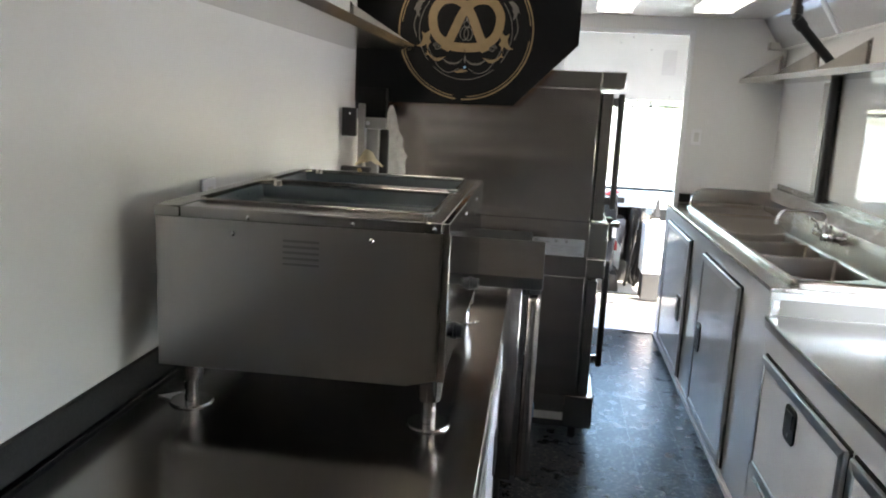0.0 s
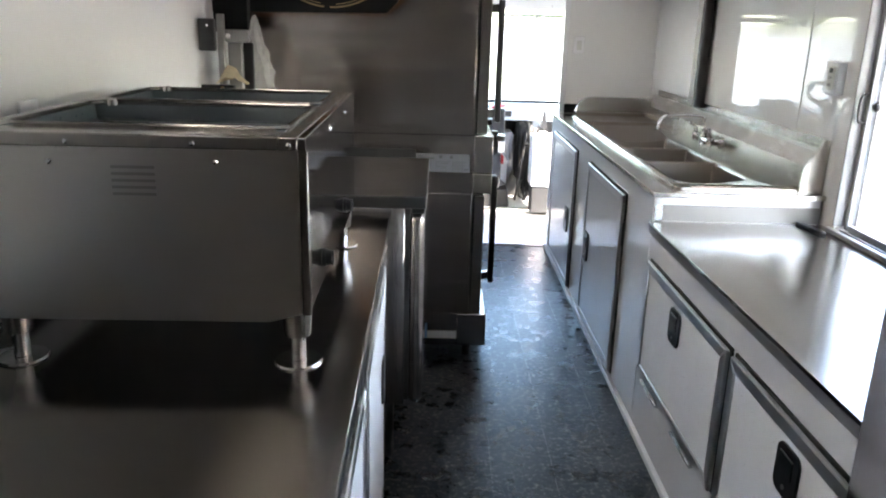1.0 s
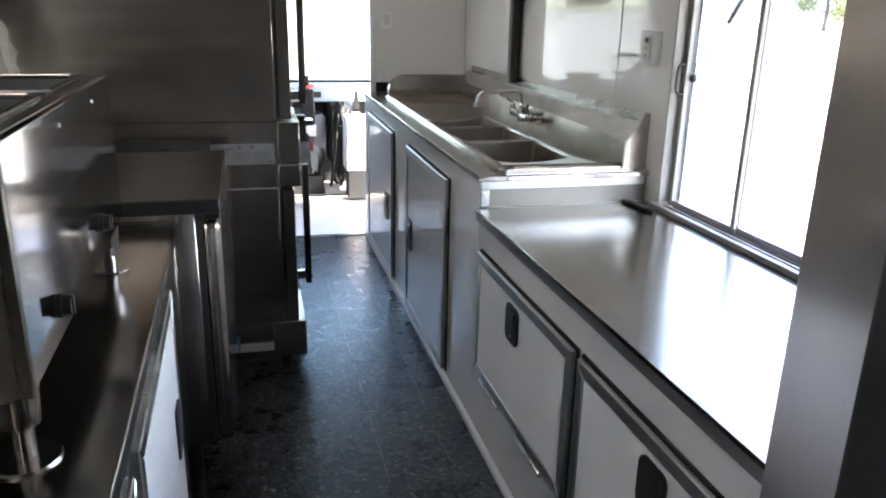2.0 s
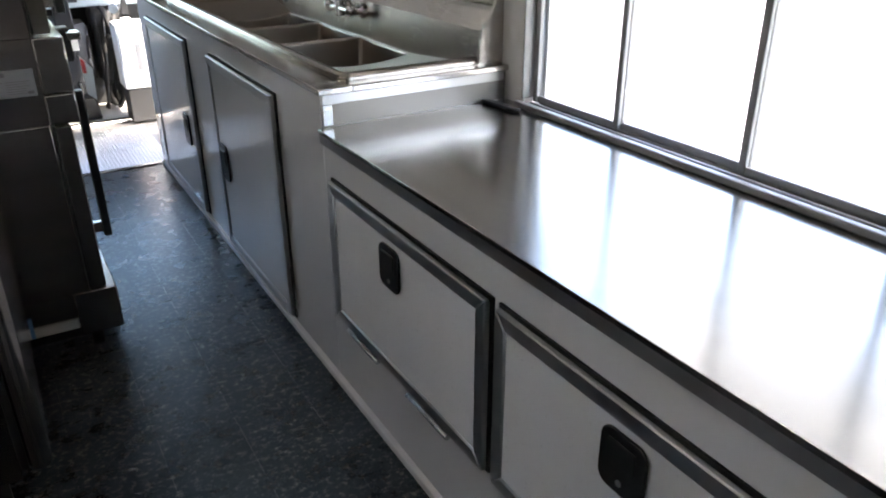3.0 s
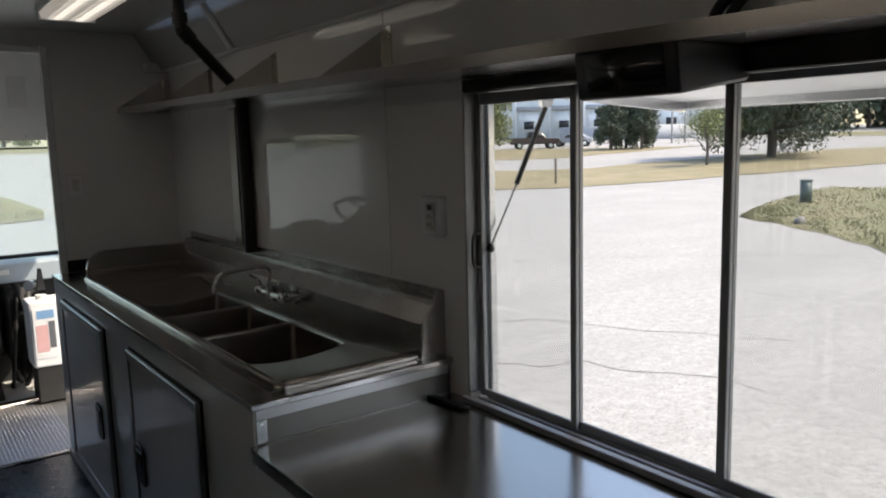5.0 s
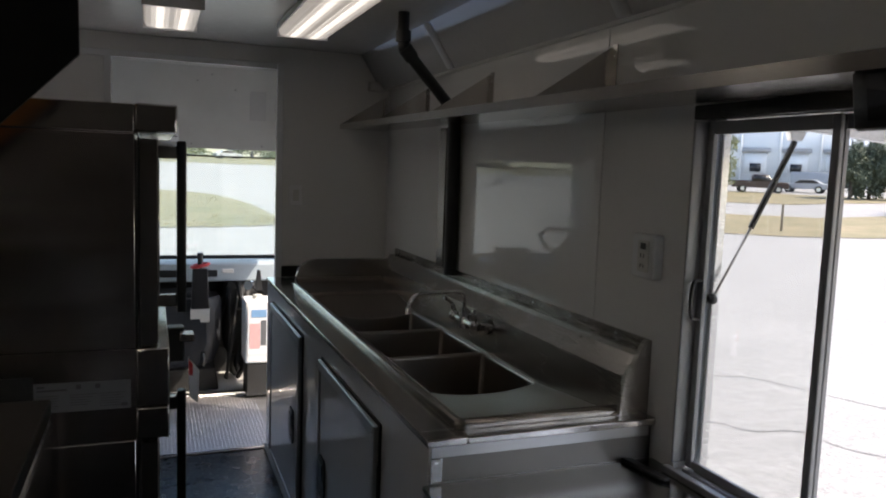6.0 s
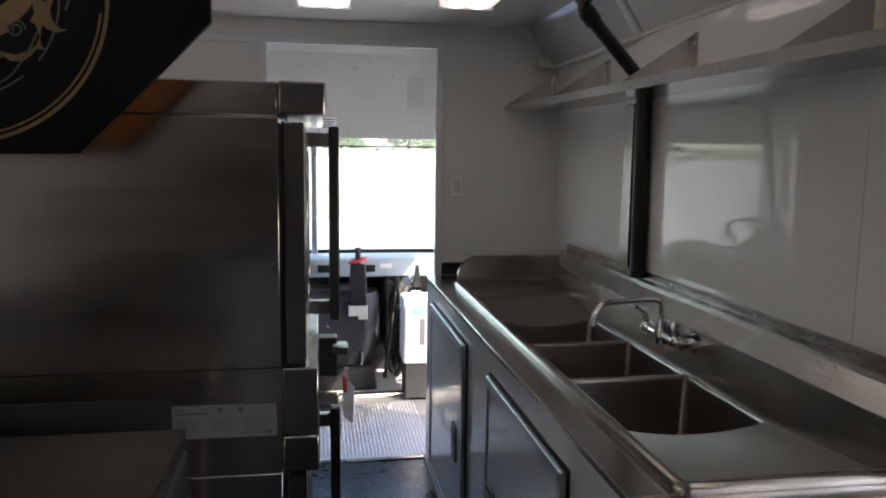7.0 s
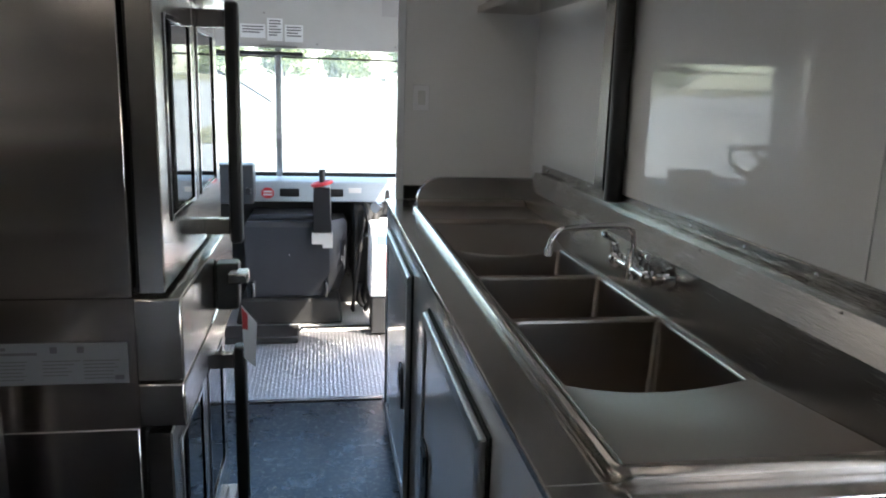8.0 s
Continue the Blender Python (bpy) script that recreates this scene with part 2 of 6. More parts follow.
def sweep(bm, pts, r, seg=10, closed=False):
    """A round bar along a line of points."""
    pts = [Vector(p) for p in pts]
    n = len(pts)
    radii = r if isinstance(r, (list, tuple)) else [r] * n
    rings, ref = [], None
    for i, p in enumerate(pts):
        a = pts[(i - 1) % n] if closed or i else p
        b = pts[(i + 1) % n] if closed or i < n - 1 else p
        d = (b - a).normalized()
        if ref is None:
            ref = d.orthogonal().normalized()
        ref = (ref - d * ref.dot(d)).normalized()
        side = d.cross(ref)
        rings.append([bm.verts.new(p + (ref * math.cos(k * math.tau / seg) + side * math.sin(k * math.tau / seg)) * radii[i]) for k in range(seg)])
    for i in range(n if closed else n - 1):
        q, w = rings[i], rings[(i + 1) % n]
        for k in range(seg):
            bm.faces.new((q[k], q[(k + 1) % seg], w[(k + 1) % seg], w[k]))
    if not closed:
        bm.faces.new(rings[0][::-1])
        bm.faces.new(rings[-1])
    return bm


def smooth_line(pts, n=8):
    """More points along a Catmull-Rom line."""
    p = [Vector(q) for q in pts]
    p = [p[0] * 2 - p[1], *p, p[-1] * 2 - p[-2]]
    out = []
    for i in range(1, len(p) - 2):
        for k in range(n):
            t = k / n
            out.append(0.5 * (2 * p[i] + (p[i + 1] - p[i - 1]) * t + (2 * p[i - 1] - 5 * p[i] + 4 * p[i + 1] - p[i + 2]) * t * t + (3 * p[i] - p[i - 1] - 3 * p[i + 1] + p[i + 2]) * t ** 3))
    return [*out, p[-2]]


def prism(bm, poly, axis, a, b, bevel=0.0):
    """A flat polygon of (u, v) pushed along an axis from a to b. u, v: the other two axes in order."""
    def at(u, v, w):
        return {"x": (w, u, v), "y": (u, w, v), "z": (u, v, w)}[axis]
    lo = [bm.verts.new(at(u, v, a)) for u, v in poly]
    hi = [bm.verts.new(at(u, v, b)) for u, v in poly]
    n = len(poly)
    fs = [bm.faces.new(lo[::-1]), bm.faces.new(hi)]
    for i in range(n):
        fs.append(bm.faces.new((lo[i], lo[(i + 1) % n], hi[(i + 1) % n], hi[i])))
    bmesh.ops.recalc_face_normals(bm, faces=fs)
    if bevel:
        es = list({e for f in fs for e in f.edges})
        bmesh.ops.bevel(bm, geom=es, offset=bevel, segments=1, affect="EDGES")
    return bm


def ring_strip(bm, line, width, y, thick):
    """A flat band along (x, z) points in a plane of constant y."""
    n = len(line)
    rows = []
    for i in range(n):
        a, b = Vector(line[max(0, i - 1)]), Vector(line[min(n - 1, i + 1)])
        if (b - a).length < 1e-9:
            b = a + Vector((1e-6, 0))
        d = (b - a).normalized()
        nrm = Vector((-d.y, d.x))
        w = width[i] if isinstance(width, list) else width
        c = Vector(line[i])
        rows.append([bm.verts.new((q.x, yy, q.y)) for yy in (y, y - thick) for q in (c + nrm * w / 2, c - nrm * w / 2)])
    for i in range(n - 1):
        q, r = rows[i], rows[i + 1]
        for k, l in ((0, 1), (1, 3), (3, 2), (2, 0)):
            bm.faces.new((q[k], q[l], r[l], r[k]))
    for q in (rows[0], rows[-1]):
        bm.faces.new((q[0], q[1], q[3], q[2]))
    return bm


def B():
    return bmesh.new()


def thing(name, label, category, at=(0, 0, 0), group=""):
    ob = new(name)
    ob.location = at
    ob.empty_display_size = 0.05
    return tagged(ob, label, category, group)


def root_place(ob):
    while ob.parent:
        ob = ob.parent
    return ob.location.copy()


def part(name, bm, material, parent=None, label="", flat=False):
    """Links a bmesh, drawn at its true place, as one mesh under a thing, a part or the world."""
    bmesh.ops.recalc_face_normals(bm, faces=bm.faces)
    if parent is not None:
        bmesh.ops.translate(bm, vec=-root_place(parent), verts=bm.verts)
    me = bpy.data.meshes.new(name)
    if not flat:
        for f in bm.faces:
            f.smooth = max(abs(c) for c in f.normal) < 0.9995
        for e in bm.edges:
            e.smooth = len(e.link_faces) == 2 and e.calc_face_angle(0) < radians(32)
    bm.to_mesh(me)
    bm.free()
    me.materials.append(material)
    ob = new(name, me)
    if parent is not None:
        ob.parent = parent
    if label:
        ob["label"] = label
    return ob


def structure(name, bm, material, label, category):
    return tagged(part(name, bm, material), label, category, kind="structure")


# ---- plan ----
XL, XR = -0.85, 1.39
YB, YF = -1.7, 5.94
CEIL = 2.15
WIN = (1.72, 3.32, 0.826, 1.695)
OPEN = (0.008, 0.814, 2.038)
WY, GROUND = 7.55, -1.05
FACE = 0.774
CT, CX = 0.907, -0.125
WORK = 0.828
XFAR = XR + 0.038  # the wall panel beyond the steel channel, set back to fit the camera's view

# the counter side is turned one degree to fit the camera's view
SKEW = Matrix.Translation((-0.12, 1.75, 0)) @ Matrix.Rotation(radians(1.0), 4, "Z") @ Matrix.Translation((0.12, -1.75, 0))


def swing(ob):
    ob.matrix_basis = SKEW @ ob.matrix_basis
    return ob


# ---- shell of the truck ----
bm = B()
box(bm, XL - 0.2, XR + 0.05, YB, 5.9, -0.06, -0.0035)
floor = structure("floor", bm, M_RUBBER, "mottled charcoal vinyl floor, its sheen tinted blue for the sky", "floor")

bm = B()
for b in ((YB, WIN[0], 0, CEIL), (WIN[1], 4.9, 0, CEIL), (WIN[0], WIN[1], 0, WIN[2]), (WIN[0], WIN[1], WIN[3], CEIL)):
    box(bm, XR, XR + 0.06, *b)
box(bm, XFAR, XR + 0.06, 4.9, YF, 0, CEIL)
wall_right = structure("wall_right", bm, M_WALL, "glossy white panelled wall with a serving window", "wall")
bm = B()
box(bm, XL - 0.06, XL, 1.45, YF, 0, CEIL)
wall_left = swing(structure("wall_left", bm, M_WALL_LEFT, "satin white panelled wall behind the counter", "wall"))
# never in view; its grey sets what warmer and counter reflect
bm = B()
box(bm, XL - 0.06, XL, YB, 1.45, 0, CEIL)
swing(structure("wall_left_rear", bm, M_REAR, "unseen rear wall, greyed to tune reflections in the steel", "wall"))
# wall behind the camera, coloured dark so steel facing it reflects less
bm = B()
box(bm, XL - 0.06, XR + 0.06, YB - 0.06, YB, -0.06, CEIL)
wall_back = structure("wall_back", bm, M_ENDWALL, "unseen end wall, darkened to dim reflections", "wall")
bm = B()
for b in ((XL - 0.2, OPEN[0], 0, CEIL), (OPEN[1], XR + 0.06, 0, CEIL), (OPEN[0], OPEN[1], OPEN[2], CEIL)):
    box(bm, b[0], b[1], YF, YF + 0.04, b[2], b[3])
bulkhead = structure("wall_bulkhead", bm, M_WALL_LEFT, "white bulkhead wall with an open cab passage", "wall")
bm = B()
box(bm, XL - 0.2, XR + 0.06, YB - 0.06, YF + 0.04, CEIL, CEIL + 0.05)
ceiling = structure("ceiling", bm, M_CEIL, "white satin metal ceiling", "ceiling")

# sloped cove panels between wall and ceiling
for side, x, name in ((1, XR, "cove_right"), (-1, XL, "cove_left")):
    bm = B()
    prism(bm, [(x + side * 0.03, 1.968), (x - side * 0.012, 1.968), (x - side * 0.13, CEIL - 0.001), (x + side * 0.03, CEIL - 0.001)], "y", YB, YF)
    cove = structure(name, bm, M_COVE, "sloped white cove panel under the ceiling", "trim")
    bm = B()
    box(bm, min(x - side * 0.002, x - side * 0.012), max(x - side * 0.002, x - side * 0.012), YB, YF - 0.003, 1.955, 1.968, 0.002)
    bead = structure("trim", bm, M_OFFWHITE, "thin metal trim along the cove", "trim")
    if side < 0:
        swing(cove), swing(bead)

# joint strips of the wall panels
for y in (3.72,):
    bm = B()
    box(bm, XR - 0.003, XR, y - 0.009, y + 0.009, 1.132, 1.954, 0.001)
    structure("trim", bm, M_WALL, "white joint strip of the wall panels", "trim")
for y in (4.88, 3.62, 2.2):
    bm = B()
    prism(bm, [(XR - 0.006, 1.97), (XR - 0.022, 1.97), (XR - 0.138, CEIL - 0.004), (XR - 0.12, CEIL - 0.004)], "y", y - 0.03, y + 0.03)
    structure("trim", bm, M_WHITE, "white joint strip across the cove", "trim")
# passage trim
bm = B()
box(bm, OPEN[1] - 0.004, OPEN[1] + 0.03, YF - 0.012, YF, 0.96, OPEN[2] + 0.03, 0.003)
structure("trim", bm, M_WHITE, "white metal edge of the cab passage", "trim")
bm = B()
box(bm, OPEN[0] - 0.03, OPEN[0] + 0.004, YF - 0.012, YF, 0.0, OPEN[2] + 0.03, 0.003)
structure("trim", bm, M_WHITE, "white metal edge of the cab passage", "trim")
bm = B()
box(bm, OPEN[0] - 0.4, OPEN[1] - 0.006, YF - 0.014, YF - 0.001, OPEN[2] - 0.004, OPEN[2] + 0.028, 0.003)
structure("trim", bm, M_WHITE, "white metal edge over the cab passage", "trim")

# black tile upstand along the counter, tile by tile
bm = B()
box(bm, XL, XL + 0.011, YB, 3.1, CT + 0.004, CT + 0.069)
up = swing(structure("baseboard", bm, M_RUBBER, "glossy black tile upstand behind the counter", "baseboard"))
tile = None
for k in range(16):
    y = 1.745 - 0.302 * 11 + 0.302 * k
    if tile is None:
        bm = B()
        box(bm, XL + 0.0115, XL + 0.019, 0.0015, 0.3005, CT + 0.0045, CT + 0.07, 0.0025)
        tile = part("tile", bm, M_GLOSSBLACK, up)
        tile.location.y = y
    elif y + 0.3 < 3.12:
        o = tile.copy()
        scene.collection.objects.link(o)
        o.location.y = y
bm = B()
box(bm, XL + 0.0195, XL + 0.028, YB, 3.09, CT + 0.0005, CT + 0.007, 0.002)
swing(structure("trim", bm, M_GLOSSBLACK, "dark sealant bead along the counter", "trim"))
bm = B()
box(bm, OPEN[1] + 0.03, XFAR - 0.002, YF - 0.016, YF, 0.938, 0.998, 0.003)
structure("baseboard", bm, M_GLOSSBLACK, "black upstand on the bulkhead", "baseboard")


# ---- serving window ----
def serving_window():
    y0, y1, z0, z1 = WIN
    w = tagged(new("window_1"), "aluminium sliding serving window with one bay open", "window", kind="structure")
    w.location = (XR, (y0 + y1) / 2, z0)
    xa, xb = XR - 0.03, XR + 0.062
    for nm, b in (("sill", (xa - 0.006, xa + 0.012, y0, y1, WORK + 0.0005, z0 + 0.02)), ("inner_ledge", (xa + 0.0122, XR + 0.026, y0, y1, WORK + 0.0005, z0 + 0.004)), ("outer_sill", (XR + 0.0265, xb, y0, y1, z0 - 0.02, z0 + 0.003)), ("head", (XR - 0.012, xb, y0, y1, z1 - 0.014, z1 + 0.02)),
                  ("jamb", (xa, xb, y0 - 0.012, y0 + 0.03, z0 + 0.0205, z1 - 0.0145)), ("jamb", (XR - 0.008, xb, y1 - 0.004, y1 + 0.004, z0 + 0.0205, z1 - 0.0145))):
        bm = B()
        box(bm, *b, 0.003)
        part(nm, bm, M_GLOSSBLACK if nm == "head" else M_FRAME, w)
    bm = B()
    for k in range(-2, 3):
        box(bm, XR + 0.02 + k * 0.017, XR + 0.024 + k * 0.017, y0 + 0.03, y1 - 0.03, z0 + 0.003, z0 + (0.01 if k >= 0 else 0.016))
    part("track", bm, M_FRAME, w)
    ys = [y1 - 0.004, 2.955, 2.548, 2.18, y0 + 0.03]
    for i in range(4):
        a, b = ys[i + 1], ys[i]
        xs = XR + 0.03 + (i % 2) * 0.014
        a0, b1 = (a - 0.01 if i < 3 else a + 0.001), (b + 0.01 if i else b - 0.001)
        a, b = a0 + 0.004, b1 - 0.004
        s = part("sash", box(B(), xs, xs + 0.013, a0, a0 + 0.02, z0 + 0.0105, z1 - 0.015, 0.002), M_FRAME, w)
        bm = B()
        box(bm, xs, xs + 0.013, b1 - 0.02, b1, z0 + 0.0105, z1 - 0.015, 0.002)
        part("stile", bm, M_FRAME, s)
        for za, zb in ((z0 + 0.0105, z0 + 0.03), (z1 - 0.046, z1 - 0.015)):
            bm = B()
            box(bm, xs + 0.001, xs + 0.012, a + 0.0165, b - 0.0165, za, zb, 0.002)
            part("rail", bm, M_FRAME, s)
        if i == 1:
            continue
        bm = B()
        box(bm, xs + 0.0045, xs + 0.0085, a + 0.014, b - 0.014, z0 + 0.028, z1 - 0.044)
        g = part("pane", bm, M_GLASS, s)
        g.visible_shadow = False
    part("outer_jamb", box(B(), xb + 0.004, xb + 0.027, y1 - 0.018, y1 + 0.02, z0 - 0.02, z1 + 0.02, 0.002), M_ALU, w)
    bm = B()
    sweep(bm, smooth_line([(XR + 0.031, 3.303, 1.303), (XR + 0.006, 3.303, 1.292), (XR + 0.006, 3.303, 1.218), (XR + 0.031, 3.303, 1.206)], 4), 0.0045, 8)
    part("pull_handle", bm, M_BLACK, w)


serving_window()

# raised hatch outside the window, with its gas strut
hatch = thing("serving_hatch", "raised white serving hatch over the window outside", "hatch", (XR + 0.1, 2.48, 1.712))
bm = B()
prism(bm, [(XR + 0.08, 1.752), (XR + 0.08, 1.717), (2.28, 1.665), (2.28, 1.70)], "y", 1.5, 3.28, 0.004)
part("panel", bm, M_WHITE, hatch)
bm = B()
box(bm, 2.282, 2.305, 1.5, 3.28, 1.637, 1.71, 0.004)
for y in (1.5, 3.26):
    prism(bm, [(XR + 0.1, 1.715), (XR + 0.1, 1.682), (2.28, 1.63), (2.28, 1.663)], "y", y, y + 0.02)
part("flange", bm, M_ALU, hatch)
strut = thing("gas_strut", "black gas strut holding up the hatch", "strut", (1.444, 3.288, 1.258))
cyl(bm := B(), (1.446, 3.288, 1.262), (1.55, 3.288, 1.44), 0.003, seg=10)
part("rod", bm, M_STEEL_DARK, strut)
cyl(bm := B(), (1.545, 3.288, 1.431), (1.66, 3.288, 1.643), 0.0075)
part("cylinder", bm, M_BLACK, strut)
ball(bm := B(), (1.444, 3.288, 1.258), 0.0125)
cyl(bm, (1.444, 3.288, 1.252), (1.444, 3.288, 1.272), 0.0105, 0.007, 12)
part("ball_joint", bm, M_BLACK, strut)
bm = B()
prism(bm, [(1.645, 1.645), (1.68, 1.645), (1.705, 1.693), (1.628, 1.697)], "y", 3.281, 3.299, 0.002)
part("bracket", bm, M_ALU, strut)
bm = B()
box(bm, 1.434, 1.466, 3.2965, 3.304, 1.246, 1.27, 0.002)
part("mount", bm, M_STEEL_DARK, strut)

# ---- cab shell ----
bm = B()
prism(bm, [(5.902, 0.002), (6.88, 0.02), (6.88, -0.02), (5.902, -0.05)], "x", XL - 0.06, XR + 0.06)
M_PLATE = steel("worn_aluminium_plate", (0.46, 0.46, 0.465), (0.42, 0.58), (8, 8, 8))
M_TREAD = steel("rubbed_tread_aluminium", (0.76, 0.76, 0.77), (0.22, 0.34), (8, 8, 8))
cab_floor = structure("floor_cab", bm, M_PLATE, "bright aluminium chequer-plate cab floor", "floor")
bm = B()
for i in range(48):
    for j in range(46):
        x, y = -0.13 + i * 0.02, 5.945 + j * 0.02
        z = 0.002 + (y - 5.902) * 0.018 / 0.978 + 0.0004
        c, d = (0.7071, 0.7071) if (i + j) % 2 else (0.7071, -0.7071)
        a, b = Vector((c, d, 0)) * 0.0098, Vector((-d, c, 0)) * 0.0033
        p = Vector((x, y, z))
        ring = [bm.verts.new(q) for q in (p - a, p - b, p + a, p + b)]
        ridge = [bm.verts.new(p - a * 0.4 + Vector((0, 0, 0.0018))), bm.verts.new(p + a * 0.4 + Vector((0, 0, 0.0018)))]
        for f in ((ring[0], ring[1], ridge[0]), (ring[1], ring[2], ridge[1], ridge[0]), (ring[2], ring[3], ridge[1]), (ring[3], ring[0], ridge[0], ridge[1])):
            bm.faces.new(f)
tread = tagged(part("tread", bm, M_TREAD, cab_floor), kind="stuff")
bm = B()
box(bm, OPEN[0] - 0.2, OPEN[1] + 0.2, 5.898, 5.925, 0.003, 0.008, 0.002)
part("edge_strip", bm, M_ALU, cab_floor)
bm = B()
box(bm, 0.36, 1.3, 6.84, 6.879, 0.0205, 0.046, 0.004)
part("riser_angle", bm, M_STEEL, cab_floor)
bm = B()
box(bm, -0.2, 0.355, 6.66, 6.879, 0.0165, 0.056, 0.006)
part("rubber_riser", bm, M_RUBBER, cab_floor)
bm = B()
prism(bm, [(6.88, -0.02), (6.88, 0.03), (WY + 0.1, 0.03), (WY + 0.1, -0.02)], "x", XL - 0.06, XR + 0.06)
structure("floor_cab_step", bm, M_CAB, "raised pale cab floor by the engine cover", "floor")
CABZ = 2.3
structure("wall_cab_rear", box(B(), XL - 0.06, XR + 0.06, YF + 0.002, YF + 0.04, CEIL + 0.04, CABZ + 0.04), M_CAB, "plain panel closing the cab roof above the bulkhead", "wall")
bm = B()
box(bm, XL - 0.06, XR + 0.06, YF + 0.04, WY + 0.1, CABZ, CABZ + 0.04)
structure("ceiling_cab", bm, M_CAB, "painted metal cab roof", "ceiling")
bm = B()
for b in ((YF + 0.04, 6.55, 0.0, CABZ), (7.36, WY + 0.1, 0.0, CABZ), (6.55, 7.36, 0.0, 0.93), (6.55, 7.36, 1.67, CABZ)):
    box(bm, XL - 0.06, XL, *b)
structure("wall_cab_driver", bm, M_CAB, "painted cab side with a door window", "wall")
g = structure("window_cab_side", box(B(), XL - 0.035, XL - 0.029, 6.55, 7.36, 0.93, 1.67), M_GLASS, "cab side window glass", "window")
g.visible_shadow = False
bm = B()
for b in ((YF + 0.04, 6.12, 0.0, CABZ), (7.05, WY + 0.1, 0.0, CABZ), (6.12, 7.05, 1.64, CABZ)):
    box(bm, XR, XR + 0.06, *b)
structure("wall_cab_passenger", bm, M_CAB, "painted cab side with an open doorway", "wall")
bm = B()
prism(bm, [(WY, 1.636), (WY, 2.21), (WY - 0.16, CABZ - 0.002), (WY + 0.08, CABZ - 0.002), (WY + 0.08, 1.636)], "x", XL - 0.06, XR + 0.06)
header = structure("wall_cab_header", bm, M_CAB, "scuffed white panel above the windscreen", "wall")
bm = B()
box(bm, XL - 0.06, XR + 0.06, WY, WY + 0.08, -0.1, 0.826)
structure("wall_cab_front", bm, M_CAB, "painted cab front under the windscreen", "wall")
ws = tagged(new("window_2"), "two-pane windscreen with a centre post", "window", kind="structure")
ws.location = (0.219, WY, 0.82)
bm = B()
box(bm, 0.199, 0.239, WY + 0.005, WY + 0.06, 0.826, 1.632, 0.005)
part("centre_post", bm, M_ALU, ws)
for z0, z1, nm in ((0.826, 0.862, "lower_gasket"), (1.576, 1.587, "upper_gasket")):
    for xa, xb in ((XL - 0.06, 0.198), (0.24, XR + 0.06)):
        bm = B()
        box(bm, xa, xb, WY + 0.01, WY + 0.05, z0, z1, 0.004)
        part(nm, bm, M_RUBBER, ws)
for xa, xb in ((XL - 0.06, 0.203), (0.235, XR + 0.06)):
    bm = B()
    box(bm, xa, xb, WY + 0.03, WY + 0.036, 0.858, 1.637)
    g = part("pane", bm, M_SCREEN, ws)
    g.visible_shadow = False


# ---- sink run ----
def paddle_latch(parent, x, y, z, w=0.102, h=0.148):
    """Black recessed paddle latch on a face that looks towards -x."""
    bm = B()
    r, outline = 0.024, []
    for cy, cz, a0 in ((w / 2 - r, h / 2 - r, 0), (r - w / 2, h / 2 - r, 90), (r - w / 2, r - h / 2, 180), (w / 2 - r, r - h / 2, 270)):
        outline += [(y + cy + r * math.cos(radians(a0 + k * 22.5)), z + cz + r * math.sin(radians(a0 + k * 22.5))) for k in range(5)]
    prism(bm, outline, "x", x - 0.007, x - 0.0005, 0.0015)
    latch = part("latch", bm, M_BLACK, parent, "black recessed paddle latch")
    bm = B()
    prism(bm, [(x - 0.0075, z - 0.004), (x - 0.010, z - 0.006), (x - 0.0115, z + h * 0.34), (x - 0.0075, z + h * 0.36)], "y", y - w * 0.3, y + w * 0.3, 0.001)
    part("paddle", bm, M_BLACK, latch)
    bm = B()
    cyl(bm, (x - 0.0095, y, z - h * 0.3), (x - 0.0072, y, z - h * 0.3), 0.006, seg=12)
    part("keyhole", bm, M_STEEL_DARK, latch)


def panel_door(parent, name, y0, y1, z0, z1, latch, mat, frame_w=0.035, proud=0.02, label=""):
    """A framed locker door on the cabinet face: coated panel, bevelled metal frame of four lengths, latch."""
    x = FACE - proud
    bm = B()
    box(bm, x + 0.004, FACE - 0.001, y0 + frame_w - 0.003, y1 - frame_w + 0.003, z0 + frame_w - 0.003, z1 - frame_w + 0.003)
    d = part(name, bm, mat, parent, label)
    gasket = box(B(), FACE - 0.006, FACE - 0.0005, y0 - 0.006, y1 + 0.006, z0 - 0.006, z1 + 0.006)
    part("gasket", gasket, M_RUBBER, d)
    f, lip = frame_w, x - 0.001
    for a, b, c, e in (((y0, z0), (y1, z0), (y1 - f, z0 + f), (y0 + f, z0 + f)), ((y0, z1), (y1, z1), (y1 - f, z1 - f), (y0 + f, z1 - f)),
                       ((y0, z0), (y0, z1), (y0 + f, z1 - f), (y0 + f, z0 + f)), ((y1, z0), (y1, z1), (y1 - f, z1 - f), (y1 - f, z0 + f))):
        bm = B()
        prism(bm, [a, b, c, e], "x", lip, FACE - 0.007, 0.003)
        part("frame", bm, M_DOORFRAME, d)
    paddle_latch(d, x + 0.003, *latch)
    return d


SINK_Y0, SINK_Y1, SINK_Z = 3.402, YF - 0.002, 0.92
sink_cab = thing("sink_cabinet", "grey metal sink cabinet with two framed doors", "cabinet", ((FACE + XR) / 2, 4.7, 0))
bm = B()
box(bm, FACE, FACE + 0.025, SINK_Y0, SINK_Y1, 0.03, SINK_Z - 0.003, 0.002)
part("face", bm, M_DOOR, sink_cab)
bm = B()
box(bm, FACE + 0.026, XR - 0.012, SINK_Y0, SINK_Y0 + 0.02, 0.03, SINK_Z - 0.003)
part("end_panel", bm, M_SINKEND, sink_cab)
bm = B()
